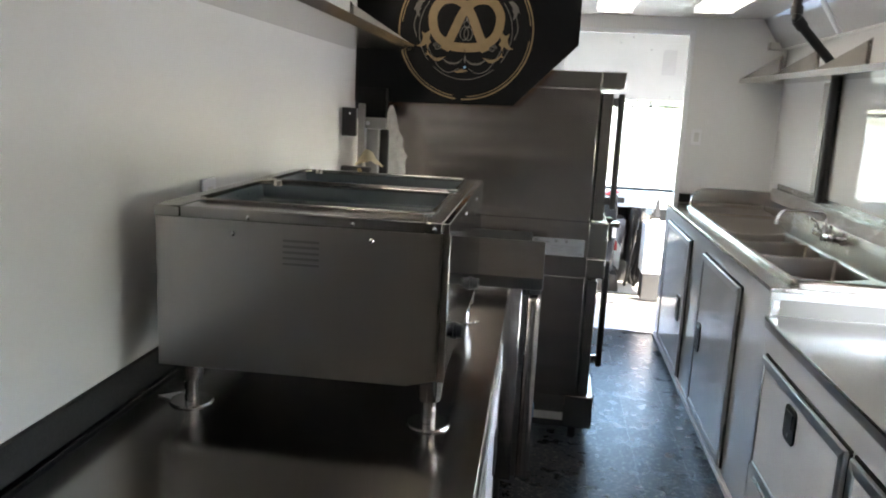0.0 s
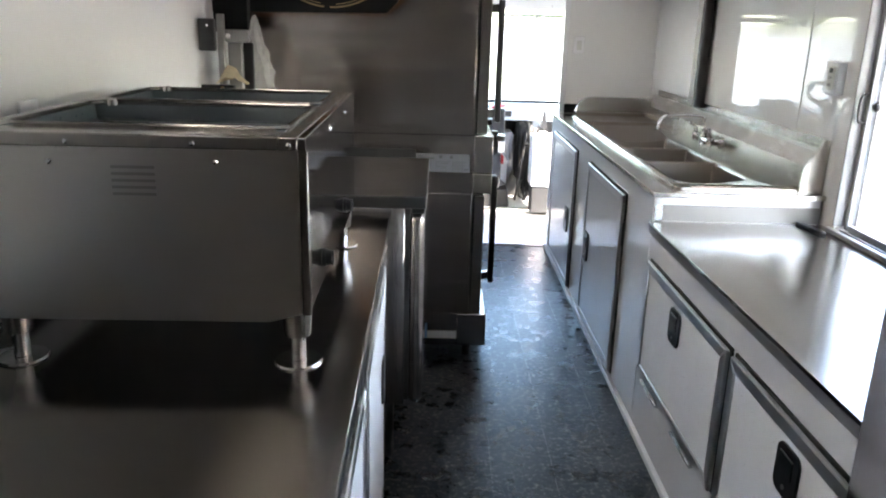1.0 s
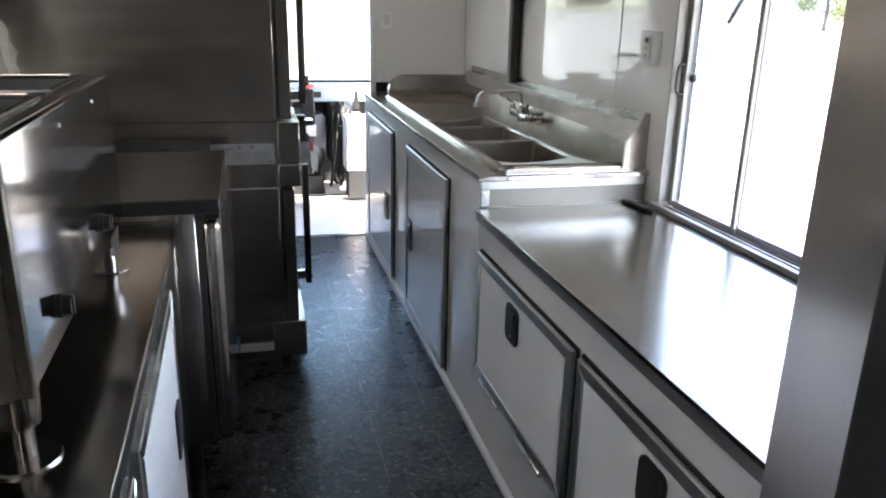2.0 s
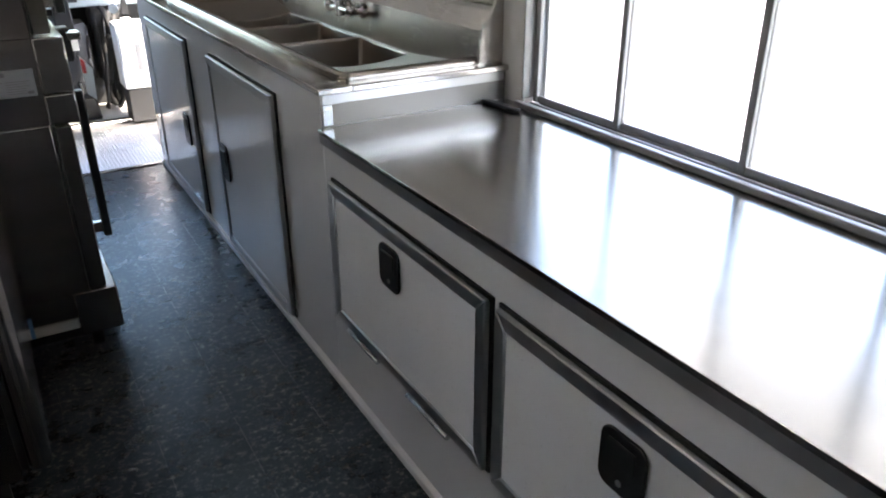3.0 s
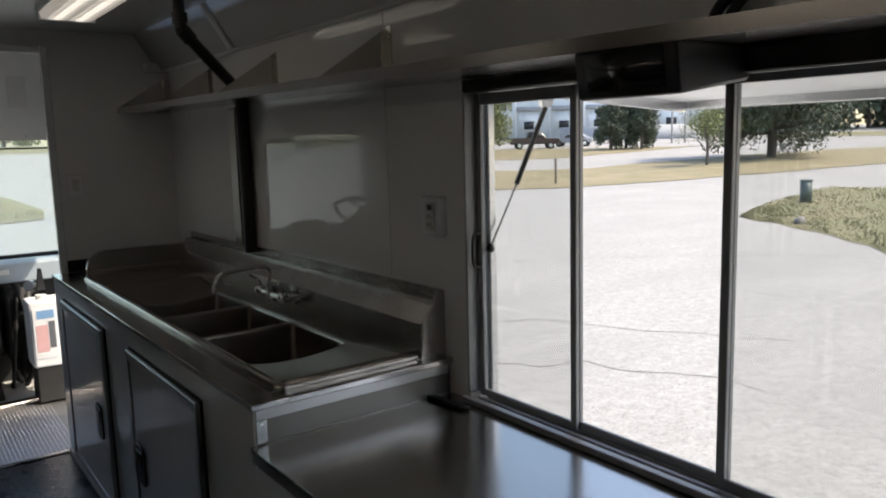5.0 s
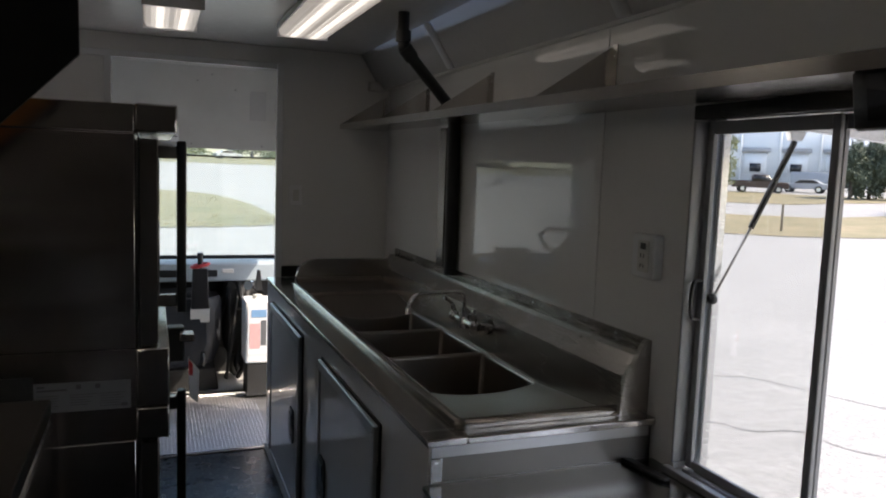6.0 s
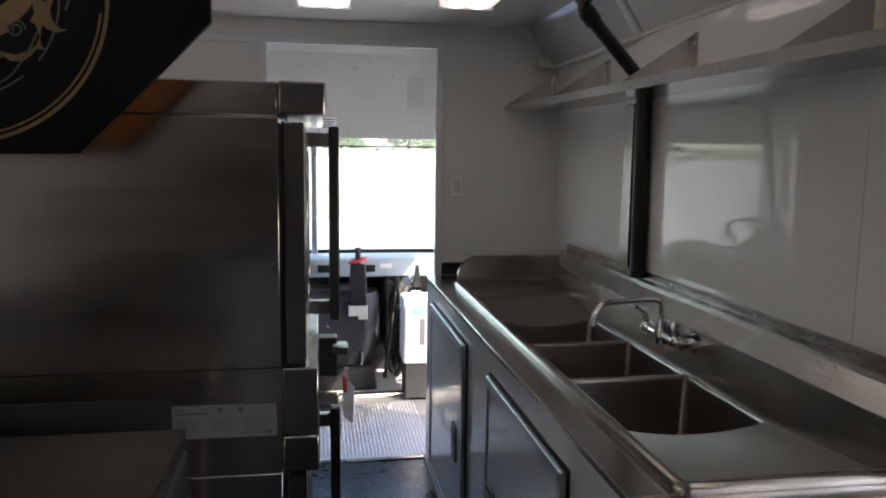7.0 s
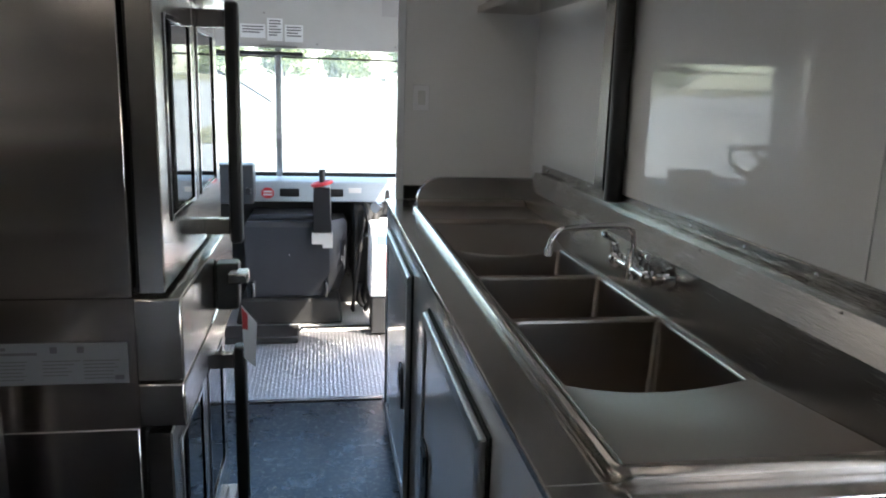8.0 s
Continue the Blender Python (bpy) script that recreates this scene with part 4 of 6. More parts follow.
# ---- ceiling lights ----
def ceiling_light(x0, x1, y0, y1):
    c = thing("ceiling_light", "lit twin-tube ceiling light in a white tray", "light", ((x0 + x1) / 2, (y0 + y1) / 2, CEIL), "ceiling lights")
    bm = B()
    box(bm, x0, x1, y0, y1, CEIL - 0.028, CEIL, 0.004)
    part("tray", bm, M_WHITE, c)
    bm = B()
    prism(bm, [(x0 + 0.004, CEIL - 0.03), (x0 + 0.012, CEIL - 0.055), (x1 - 0.012, CEIL - 0.055), (x1 - 0.004, CEIL - 0.03)], "y", y0 + 0.012, y1 - 0.012, 0.003)
    part("diffuser", bm, M_LENS, c)
    for k in (0.3, 0.7):
        x = x0 + (x1 - x0) * k
        bm = B()
        box(bm, x - 0.032, x + 0.032, y0 + 0.018, y1 - 0.018, CEIL - 0.057, CEIL - 0.0555, 0.0005)
        part("lit_band", bm, M_HALO, c)
        bm = B()
        box(bm, x - 0.013, x + 0.013, y0 + 0.02, y1 - 0.02, CEIL - 0.0585, CEIL - 0.0572, 0.0005)
        part("tube", bm, M_TUBE, c)
    for y in (y0, y1 - 0.0115):
        bm = B()
        box(bm, x0, x1, y, y + 0.0115, CEIL - 0.06, CEIL - 0.0285, 0.002)
        part("end_cap", bm, M_WHITE, c)


ceiling_light(0.70, 0.92, 4.13, 5.24)
ceiling_light(0.16, 0.376, 4.82, 5.34)
cv = thing("ceiling_vent", "grey slatted ceiling vent", "vent", (0.57, 4.6, CEIL))
bm = B()
box(bm, 0.50, 0.65, 4.44, 4.74, CEIL - 0.008, CEIL, 0.002)
part("frame", bm, M_OFFWHITE, cv)
for k in range(7):
    bm = B()
    box(bm, 0.515, 0.635, 4.46 + k * 0.039, 4.477 + k * 0.039, CEIL - 0.0125, CEIL - 0.0085)
    part("slat", bm, M_STEEL_DARK, cv)
nz = thing("ceiling_nozzle", "small dark nozzle on the ceiling", "nozzle", (0.35, 4.63, CEIL))
cyl(bm := B(), (0.35, 4.63, CEIL), (0.35, 4.63, CEIL - 0.035), 0.02, 0.026)
part("body", bm, M_BLACK, nz)

# ---- counter side ----
left_cab = thing("counter_cabinet", "white-panelled base cabinet under the steel counter", "cabinet", (-0.5, 1.0, 0))
bm = B()
box(bm, -0.165, -0.14, YB + 0.01, 3.095, 0.03, CT - 0.032, 0.002)
part("face", bm, M_STEEL, left_cab)
for y0, y1 in ((2.12, 2.80), (1.35, 2.06), (0.58, 1.29)):
    bm = B()
    box(bm, -0.142, -0.128, y0 + 0.03, y1 - 0.03, 0.16, 0.80)
    d = part("door", bm, M_WHITE, left_cab)
    f = 0.033
    for a in (((y0, 0.13), (y1, 0.13), (y1 - f, 0.13 + f), (y0 + f, 0.13 + f)), ((y0, 0.83), (y1, 0.83), (y1 - f, 0.83 - f), (y0 + f, 0.83 - f)),
              ((y0, 0.13), (y0, 0.83), (y0 + f, 0.83 - f), (y0 + f, 0.13 + f)), ((y1, 0.13), (y1, 0.83), (y1 - f, 0.83 - f), (y1 - f, 0.13 + f))):
        bm = B()
        prism(bm, list(a), "x", -0.1425, -0.124, 0.003)
        part("frame", bm, M_ALU, d)
    bm = B()
    box(bm, -0.1275, -0.121, y1 - 0.16, y1 - 0.09, 0.48, 0.60, 0.003)
    part("latch", bm, M_BLACK, d, "black recessed paddle latch")
    for z in (0.25, 0.7):
        bm = B()
        cyl(bm, (-0.133, y0 - 0.008, z - 0.04), (-0.133, y0 - 0.008, z + 0.04), 0.006, seg=8)
        part("hinge", bm, M_STEEL, d)
counter = thing("steel_counter", "brushed stainless steel counter with a turned-down edge", "worktop", (-0.5, 1.0, CT))
bm = B()
box(bm, XL + 0.001, CX, YB + 0.01, 3.098, CT - 0.012, CT, 0.003)
part("top", bm, M_COUNTER, counter)
bm = B()
box(bm, CX - 0.01, CX - 0.001, YB + 0.01, 3.098, CT - 0.032, CT - 0.0125)
part("edge", bm, M_STEEL, counter)

swing(left_cab), swing(counter)

# two-well food warmer on four adjustable legs
WX0, WX1, WY0, WY1, WZ0, WZ1 = -0.786, -0.223, 1.968, 2.805, 1.006, 1.309
warm = thing("food_warmer", "stainless two-well countertop food warmer on short legs", "food warmer", (-0.49, 2.4, CT))
bm = B()
prism(bm, [(WX0, WZ0 - 0.014), (WX1 - 0.07, WZ0 - 0.014), (WX1 - 0.014, WZ0 + 0.001), (WX1 - 0.014, WZ1 - 0.022), (WX0, WZ1 - 0.022)], "y", WY0, WY0 + 0.012, 0.001)
part("end_panel", bm, M_ENDSTEEL, warm)
bm = B()
box(bm, WX0, WX1 - 0.014, WY1 - 0.012, WY1, WZ0, WZ1 - 0.022, 0.002)
part("end_panel", bm, M_STEEL, warm)
bm = B()
box(bm, WX0, WX0 + 0.012, WY0 + 0.0125, WY1 - 0.0125, WZ0, WZ1 - 0.022)
part("back_panel", bm, M_STEEL, warm)
bm = B()
prism(bm, [(WX1 - 0.013, WZ0 + 0.002), (WX1 - 0.0005, WZ0 + 0.002), (WX1 - 0.0005, WZ1 - 0.001), (WX1 - 0.013, WZ1 - 0.001)], "y", WY0 + 0.003, WY1 - 0.003, 0.001)
front = part("control_panel", bm, M_MIRROR, warm)
bm = B()
box(bm, WX1 - 0.012, WX1 + 0.001, WY0 - 0.001, WY0 + 0.0025, WZ0, WZ1 - 0.022)
box(bm, WX1 - 0.0003, WX1 + 0.0018, WY0 + 0.003, WY0 + 0.014, WZ0 + 0.001, WZ1 - 0.022, 0.0008)
part("corner_angle", bm, M_STEEL_SATIN, warm)
bm = B()
box(bm, WX0 + 0.013, WX1 - 0.014, WY0 + 0.013, WY1 - 0.013, WZ0 + 0.002, WZ0 + 0.01)
part("bottom", bm, M_STEEL_DARK, warm)
WELLS = [(WY0 + 0.075, WY0 + 0.435), (WY0 + 0.485, WY1 - 0.055)]
bm = B()
xs = [WX0 - 0.002, WX0 + 0.05, WX1 - 0.045, WX1 - 0.0135]
box(bm, xs[0], xs[1], WY0 - 0.002, WY1 + 0.002, WZ1 - 0.0215, WZ1, 0.002)
box(bm, xs[2], xs[3], WY0 - 0.002, WY1 + 0.002, WZ1 - 0.0215, WZ1, 0.002)
for a, b in ((WY0 - 0.002, WELLS[0][0]), (WELLS[0][1], WELLS[1][0]), (WELLS[1][1], WY1 + 0.002)):
    box(bm, xs[1], xs[2], a, b, WZ1 - 0.0215, WZ1, 0.002)
part("top_frame", bm, M_STEEL_SATIN, warm)
for a, b in WELLS:
    bm = B()
    vs = []
    for ins, z in ((0.0, WZ1 + 0.001), (0.002, WZ1 - 0.006), (0.005, WZ1 - 0.03), (0.012, WZ1 - 0.034)):
        x0, x1, y0, y1 = xs[1] + ins, xs[2] - ins, a + ins, b - ins
        vs.append([bm.verts.new(p + (z,)) for p in ((x0, y0), (x1, y0), (x1, y1), (x0, y1))])
    for q, w in zip(vs, vs[1:]):
        for k in range(4):
            bm.faces.new((q[k], q[(k + 1) % 4], w[(k + 1) % 4], w[k]))
    bm.faces.new(vs[-1])
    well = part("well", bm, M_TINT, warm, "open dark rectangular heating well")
    bm = B()
    sweep(bm, [(xs[1] + 0.02, a, WZ1 + 0.003), (xs[2] - 0.02, a, WZ1 + 0.003), (xs[2], a + 0.02, WZ1 + 0.003), (xs[2], b - 0.02, WZ1 + 0.003), (xs[2] - 0.02, b, WZ1 + 0.003), (xs[1] + 0.02, b, WZ1 + 0.003), (xs[1], b - 0.02, WZ1 + 0.003), (xs[1], a + 0.02, WZ1 + 0.003)], 0.005, 6, True)
    part("well_rim", bm, M_STEEL_SATIN, well)
    bm = B()
    cyl(bm, (xs[1] + 0.05, b - 0.03, WZ1), (xs[1] + 0.05, b - 0.03, WZ1 + 0.012), 0.012, 0.009, 12)
    part("stud", bm, M_STEEL, well)
for k in range(5):
    bm = B()
    box(bm, -0.535, -0.465, WY0 - 0.0015, WY0 + 0.001, WZ1 - 0.055 - k * 0.011, WZ1 - 0.050 - k * 0.011)
    part("louvre", bm, M_STEEL_DARK, warm)
for x, z in ((-0.632, -0.034), (-0.368, -0.03), (-0.602, -0.001), (-0.403, -0.001), (-0.251, -0.001)):
    ball(bm := B(), (x, WY0 - 0.001, WZ1 + z - 0.012), 0.005, sy=0.5, u=8, v=6)
    part("rivet", bm, M_CHROME, warm)
for y, z in ((WY0 + 0.175, WZ0 + 0.05), (WY0 + 0.56, WZ0 + 0.062)):
    bm = B()
    cyl(bm, (WX1, y, z), (WX1 + 0.007, y, z), 0.018, 0.017, 20)
    cyl(bm, (WX1 + 0.007, y, z), (WX1 + 0.018, y, z), 0.015, 0.0135, 20)
    box(bm, WX1 + 0.0175, WX1 + 0.021, y - 0.004, y + 0.004, z - 0.014, z + 0.014, 0.001)
    k = part("knob", bm, M_BLACK, front, "black control knob")
for y in (WY0 + 0.33, WY0 + 0.62):
    ball(bm := B(), (WX1, y, WZ1 - 0.028), 0.004, sx=0.5, u=8, v=6)
    part("rivet", bm, M_CHROME, front)
for x in (-0.733, -0.25):
    for y in (WY0 + 0.03, WY0 + 0.77):
        bm = B()
        cyl(bm, (x, y, WZ0), (x, y, WZ0 - 0.046), 0.026, 0.0235, 20)
        leg = part("leg", bm, M_STEEL_TOP, warm)
        bm = B()
        cyl(bm, (x, y, WZ0 - 0.045), (x, y, CT + 0.006), 0.014, 0.014, 16)
        part("stem", bm, M_CHROME, leg)
        bm = B()
        cyl(bm, (x, y, CT + 0.001), (x, y, CT + 0.005), 0.043, 0.041, 28)
        part("foot_plate", bm, M_STEEL_TOP, leg)
warm.rotation_euler[2] = radians(1.0)
bm = B()
prism(bm, [(-0.80, 2.0), (-0.755, 1.985), (-0.735, 2.0), (-0.765, 2.03)], "z", CT + 0.001, CT + 0.003)
tagged(part("paper_scrap", bm, M_WHITE), "white paper scrap lying on the counter", "paper")

# undercounter refrigerator with a steel top
uf = thing("undercounter_refrigerator", "stainless undercounter refrigerator with steel top", "refrigerator", (-0.45, 3.4, 0))
bm = B()
box(bm, XL + 0.03, -0.104, 3.114, 3.91, 0.228, 0.9235, 0.002)
part("body", bm, M_STEEL_V, uf)
bm = B()
box(bm, -0.1035, -0.088, 3.128, 3.9, 0.24, 0.9)
part("gasket", bm, M_RUBBER, uf)
bm = B()
box(bm, -0.0875, -0.04, 3.12, 3.9, 0.228, 0.9, 0.02, 4)
part("door", bm, M_STEEL_V, uf)
# top sheet in steel darkened for the reflections it should show
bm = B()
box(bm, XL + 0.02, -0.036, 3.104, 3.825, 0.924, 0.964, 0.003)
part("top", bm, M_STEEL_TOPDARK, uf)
bm = B()
box(bm, -0.081, -0.041, 3.13, 3.17, 0.902, 0.923, 0.004)
part("hinge", bm, M_BLACK, uf)
for y in (3.17, 3.84):
    for x in (-0.16, -0.76):
        part("foot", cyl(B(), (x, y, 0), (x, y, 0.225), 0.022, seg=10), M_BLACK, uf)

# ---- double-deck oven ----
OX0, OX1, OY0, OY1 = -0.79, 0.15, 3.997, 4.79
oven = thing("double_oven", "stainless double-deck convection oven with glass doors", "oven", (-0.3, 4.35, 0))
FR, DR = 0.243, 0.207
for nm, z0, z1 in (("lower_deck", 0.222, 0.783), ("upper_deck", 1.036, 1.609)):
    bm = B()
    box(bm, OX0, OX1, OY0, OY1, z0, z1, 0.003)
    deck = part(nm, bm, M_STEEL_V, oven)
    d0, d1 = z0 + 0.01, z1 - 0.012
    bm = B()
    box(bm, OX1 + 0.006, OX1 + 0.012, OY0 + 0.01, OY1 - 0.01, z0 + 0.01, z1 - 0.01)
    part("gasket", bm, M_RUBBER, deck)
    ya, yb = OY0 + 0.002, OY1 - 0.002
    mid = (ya + yb) / 2
    split = 4.40
    for a, b, ga, gb in ((ya, split - 0.002, 4.09, 4.35), (split + 0.002, yb, 4.45, 4.70)):
        gz0, gz1 = d0 + 0.125, d1 - 0.06
        bm = B()
        loops = []
        for x, (p, q, r, s) in ((OX1 + 0.013, (a, b, d0, d1)), (DR - 0.003, (a, b, d0, d1)), (DR, (a + 0.003, b - 0.003, d0 + 0.003, d1 - 0.003)), (DR, (ga, gb, gz0, gz1)), (OX1 + 0.013, (ga, gb, gz0, gz1))):
            loops.append([bm.verts.new((x, yy, zz)) for yy, zz in ((p, r), (q, r), (q, s), (p, s))])
        for l0, l1 in zip(loops, loops[1:] + loops[:1]):
            for k in range(4):
                bm.faces.new((l0[k], l0[(k + 1) % 4], l1[(k + 1) % 4], l1[k]))
        dr = part("door", bm, M_STEEL, deck)
        c = 0.008
        for q in ((ga - c, ga + 0.003, gz0 - c, gz1 + c), (gb - 0.003, gb + c, gz0 - c, gz1 + c), (ga + 0.0032, gb - 0.0032, gz0 - c, gz0 + 0.003), (ga + 0.0032, gb - 0.0032, gz1 - 0.003, gz1 + c)):
            bm = B()
            box(bm, DR + 0.0003, DR + 0.004, q[0], q[1], q[2], q[3], 0.0012)
            part("window_frame", bm, M_CHROME, dr)
        bm = B()
        box(bm, DR - 0.006, DR - 0.0005, ga + 0.0005, gb - 0.0005, gz0 + 0.0005, gz1 - 0.0005)
        part("window_glass", bm, M_OVENGLASS, dr)
    bm = B()
    hz0, hz1 = (1.04, 1.607) if z0 > 1 else (0.21, 0.775)
    box(bm, 0.268, 0.298, mid + 0.07, mid + 0.115, hz0, hz1, 0.008, 2)
    hd = part("handle", bm, M_BLACK, deck, "long black upright door handle")
    for z in (hz0 + 0.04, hz1 - 0.04):
        bm = B()
        box(bm, DR + 0.0005, 0.269, mid + 0.08, mid + 0.105, z - 0.02, z + 0.02, 0.003)
        part("standoff", bm, M_STEEL, hd)
bm = B()
box(bm, OX0, OX1, OY0 + 0.002, OY1 - 0.002, 0.784, 1.035)
part("middle_band", bm, M_STEEL_V, oven)
# black strip takes the place of the shade in the gap between decks
bm = B()
box(bm, OX0 + 0.01, -0.0965, OY0 - 0.004, OY0 + 0.0015, 0.878, 0.974)
part("deck_gap_shade", bm, M_RUBBER, oven, "black strip standing for the shaded gap between the decks")
bm = B()
box(bm, OX0, OX1 - 0.001, OY0 - 0.002, OY1, 1.61, 1.685, 0.003)
part("top_band", bm, M_STEEL, oven)
bm = B()
box(bm, OX1, FR + 0.012, OY0 - 0.004, OY1, 1.613, 1.688, 0.006, 2)
part("top_nose", bm, M_STEEL, oven)
for z0, z1 in ((0.876, 1.036), (0.785, 0.872)):
    bm = B()
    box(bm, OX1 + 0.0005, FR - 0.008, OY0 - 0.003, OY1, z0, z1, 0.004)
    part("front_band", bm, M_STEEL, oven)
bm = B()
box(bm, OX0, OX1 - 0.05, OY0 + 0.003, OY1 - 0.003, 0.068, 0.221)
part("plinth", bm, M_STEEL, oven)
bm = B()
box(bm, OX1 - 0.0495, FR - 0.008, OY0 - 0.004, OY1, 0.068, 0.223, 0.004)
part("foot_band", bm, M_STEEL, oven)
for x in (OX0 + 0.06, 0.15):
    for y in (OY0 + 0.06, OY1 - 0.06):
        part("foot", cyl(B(), (x, y, 0), (x, y, 0.068), 0.02, seg=12), M_BLACK, oven)
bm = B()
box(bm, FR - 0.0075, 0.29, 4.42, 4.48, 0.885, 1.0, 0.006)
part("latch_box", bm, M_BLACK, oven)
bm = B()
box(bm, 0.272, 0.318, 4.36, 4.42, 0.965, 0.99, 0.004)
part("catch", bm, M_STEEL, oven)
tag = thing("hanging_tag", "white folded tag with a red corner on the oven", "tag", (0.31, 4.4, 0.83))
bm = B()
prism(bm, [(0.30, 0.91), (0.335, 0.865), (0.33, 0.755), (0.304, 0.78)], "y", 4.375, 4.378)
part("card", bm, M_WHITE, tag)
bm = B()
prism(bm, [(0.301, 0.905), (0.314, 0.888), (0.314, 0.85), (0.302, 0.853)], "y", 4.3725, 4.3745)
part("corner", bm, M_RED, tag)
bm = B()
box(bm, -0.095, 0.137, OY0 - 0.0035, OY0 - 0.0005, 0.877, 0.955)
lab = part("rating_label", bm, M_FOIL, oven, "white rating label with small print")
def bar(x0, x1, z0, z1):
    bm = B()
    box(bm, x0, x1, OY0 - 0.0042, OY0 - 0.0036, z0, z1)
    part("print_line", bm, M_INK, lab)


bar(-0.088, -0.018, 0.934, 0.939)
bar(-0.088, -0.07, 0.943, 0.949)
random.seed(5)
for x0, x1, n in ((-0.088, -0.02, 6), (-0.01, 0.055, 5), (0.06, 0.125, 6)):
    for k in range(n):
        bar(x0, x1 - random.uniform(0.0, 0.025), 0.921 - k * 0.0068, 0.9227 - k * 0.0068)
for x in (0.004, 0.05):
    bar(x, x + 0.012, 0.937, 0.949)
bar(0.113, 0.129, 0.884, 0.893)
bm = B()
box(bm, FR + 0.0122, FR + 0.0135, OY0 + 0.06, OY0 + 0.24, 1.632, 1.668)
part("badge", bm, M_SIGN, oven, "dark badge plate on the oven nose")
bm = B()
box(bm, -0.045, -0.033, OY0 - 0.0045, OY0 - 0.0031, 0.1, 0.17)
part("tape", bm, M_BLUE, oven, "scrap of blue protective film")
bm = B()
box(bm, -0.34, 0.10, OY0 - 0.003, OY0 + 0.001, 0.1, 0.135)
part("lower_label", bm, M_OFFWHITE, oven)

# ---- hood end panel with the painted sign ----
hood = thing("hood_panel", "black hood end panel with a gold pretzel emblem", "sign", (-0.4, 3.79, 1.513))
HY = 3.797
prof = [(-0.877, 1.513), (-0.211, 1.523), (0.037, 1.775), (0.036, CEIL - 0.002), (-0.877, CEIL - 0.002)]
bm = B()
prism(bm, prof, "y", HY, HY + 0.02, 0.0015)
part("panel", bm, M_SIGN, hood)
bm = B()
prism(bm, [(-0.875, 1.527), (-0.226, 1.529), (0.022, 1.783), (0.021, CEIL - 0.004), (-0.875, CEIL - 0.004)], "y", HY + 0.0202, HY + 0.026)
part("backing", bm, M_PLY, hood, "orange-brown plywood back of the panel")
SC, SZ, SY = -0.422, 1.815, HY - 0.0005


def arc_line(cx, cz, r, a0, a1, n=40, ez=1.0):
    return [(cx + r * math.sin(radians(a0 + (a1 - a0) * k / n)), cz + ez * r * math.cos(radians(a0 + (a1 - a0) * k / n))) for k in range(n + 1)]


def mark(name, line, width, mat, lift=0.0):
    bm = B()
    ring_strip(bm, line, width, SY - lift, 0.0012)
    return part(name, bm, mat, hood)


for r, w, a0, a1 in ((0.274, 0.0065, 186, 350), (0.274, 0.0065, 10, 181), (0.263, 0.0035, 189, 262), (0.263, 0.0035, 276, 344), (0.263, 0.0035, 16, 84), (0.263, 0.0035, 97, 176)):
    mark("ring", arc_line(SC, SZ, r, a0, a1, 48), w, M_GOLD)
for a0, a1 in ((52, 128), (140, 221), (232, 308)):
    mark("ring", arc_line(SC, SZ - 0.004, 0.19, a0, a1, 40), 0.003, M_TRACERY)
# pretzel: one thick stroke that crosses itself, laid in two halves
half = [(-0.088, -0.1), (-0.052, -0.022), (-0.012, 0.062), (0.04, 0.108), (0.106, 0.104), (0.144, 0.046), (0.128, -0.036), (0.064, -0.08), (0.0, -0.088)]
for flip, lift in ((1, 0.0), (-1, 0.0013)):
    mark("pretzel_band", [(p.x, p.z) for p in smooth_line([(SC + 0.002 + flip * u * 0.95, 0, SZ + 0.016 + v * 0.95) for u, v in half], 8)], 0.036, M_GOLD, lift)


def leaf(outline, flip, mat):
    """A hooked leaf laid flat on the panel; flip mirrors it about the emblem's axis."""
    bm = B()
    prism(bm, [(SC + flip * u, SZ + v) for u, v in outline], "y", SY - 0.0012, SY)
    part("leaf_scroll", bm, mat, hood)


CLAW = [(0.138, 0.004), (0.147, -0.036), (0.138, -0.052), (0.147, -0.056), (0.154, -0.08), (0.159, -0.057), (0.168, -0.065), (0.183, -0.07), (0.201, -0.065), (0.188, -0.062), (0.178, -0.05), (0.173, -0.031), (0.181, -0.008), (0.164, -0.016)]
CRESCENT = [(0.076, -0.104), (0.088, -0.115), (0.102, -0.124), (0.121, -0.124), (0.137, -0.113), (0.147, -0.101), (0.163, -0.101), (0.155, -0.094), (0.154, -0.08), (0.147, -0.094), (0.133, -0.105), (0.114, -0.112), (0.095, -0.11)]
HOOK = [(0.168, 0.118), (0.182, 0.1), (0.194, 0.072), (0.19, 0.046), (0.203, 0.058), (0.208, 0.078), (0.216, 0.072), (0.208, 0.098), (0.196, 0.112), (0.182, 0.12)]
SPRIG = [(0.02, -0.158), (0.0, -0.166), (-0.03, -0.168), (-0.046, -0.16), (-0.026, -0.161), (-0.012, -0.153), (0.008, -0.156)]
for flip in (1, -1):
    leaf(CLAW, flip, M_GOLD), leaf(CRESCENT, flip, M_GOLD), leaf(HOOK, flip, M_TRACERY)
leaf(SPRIG, 1, M_GOLD)
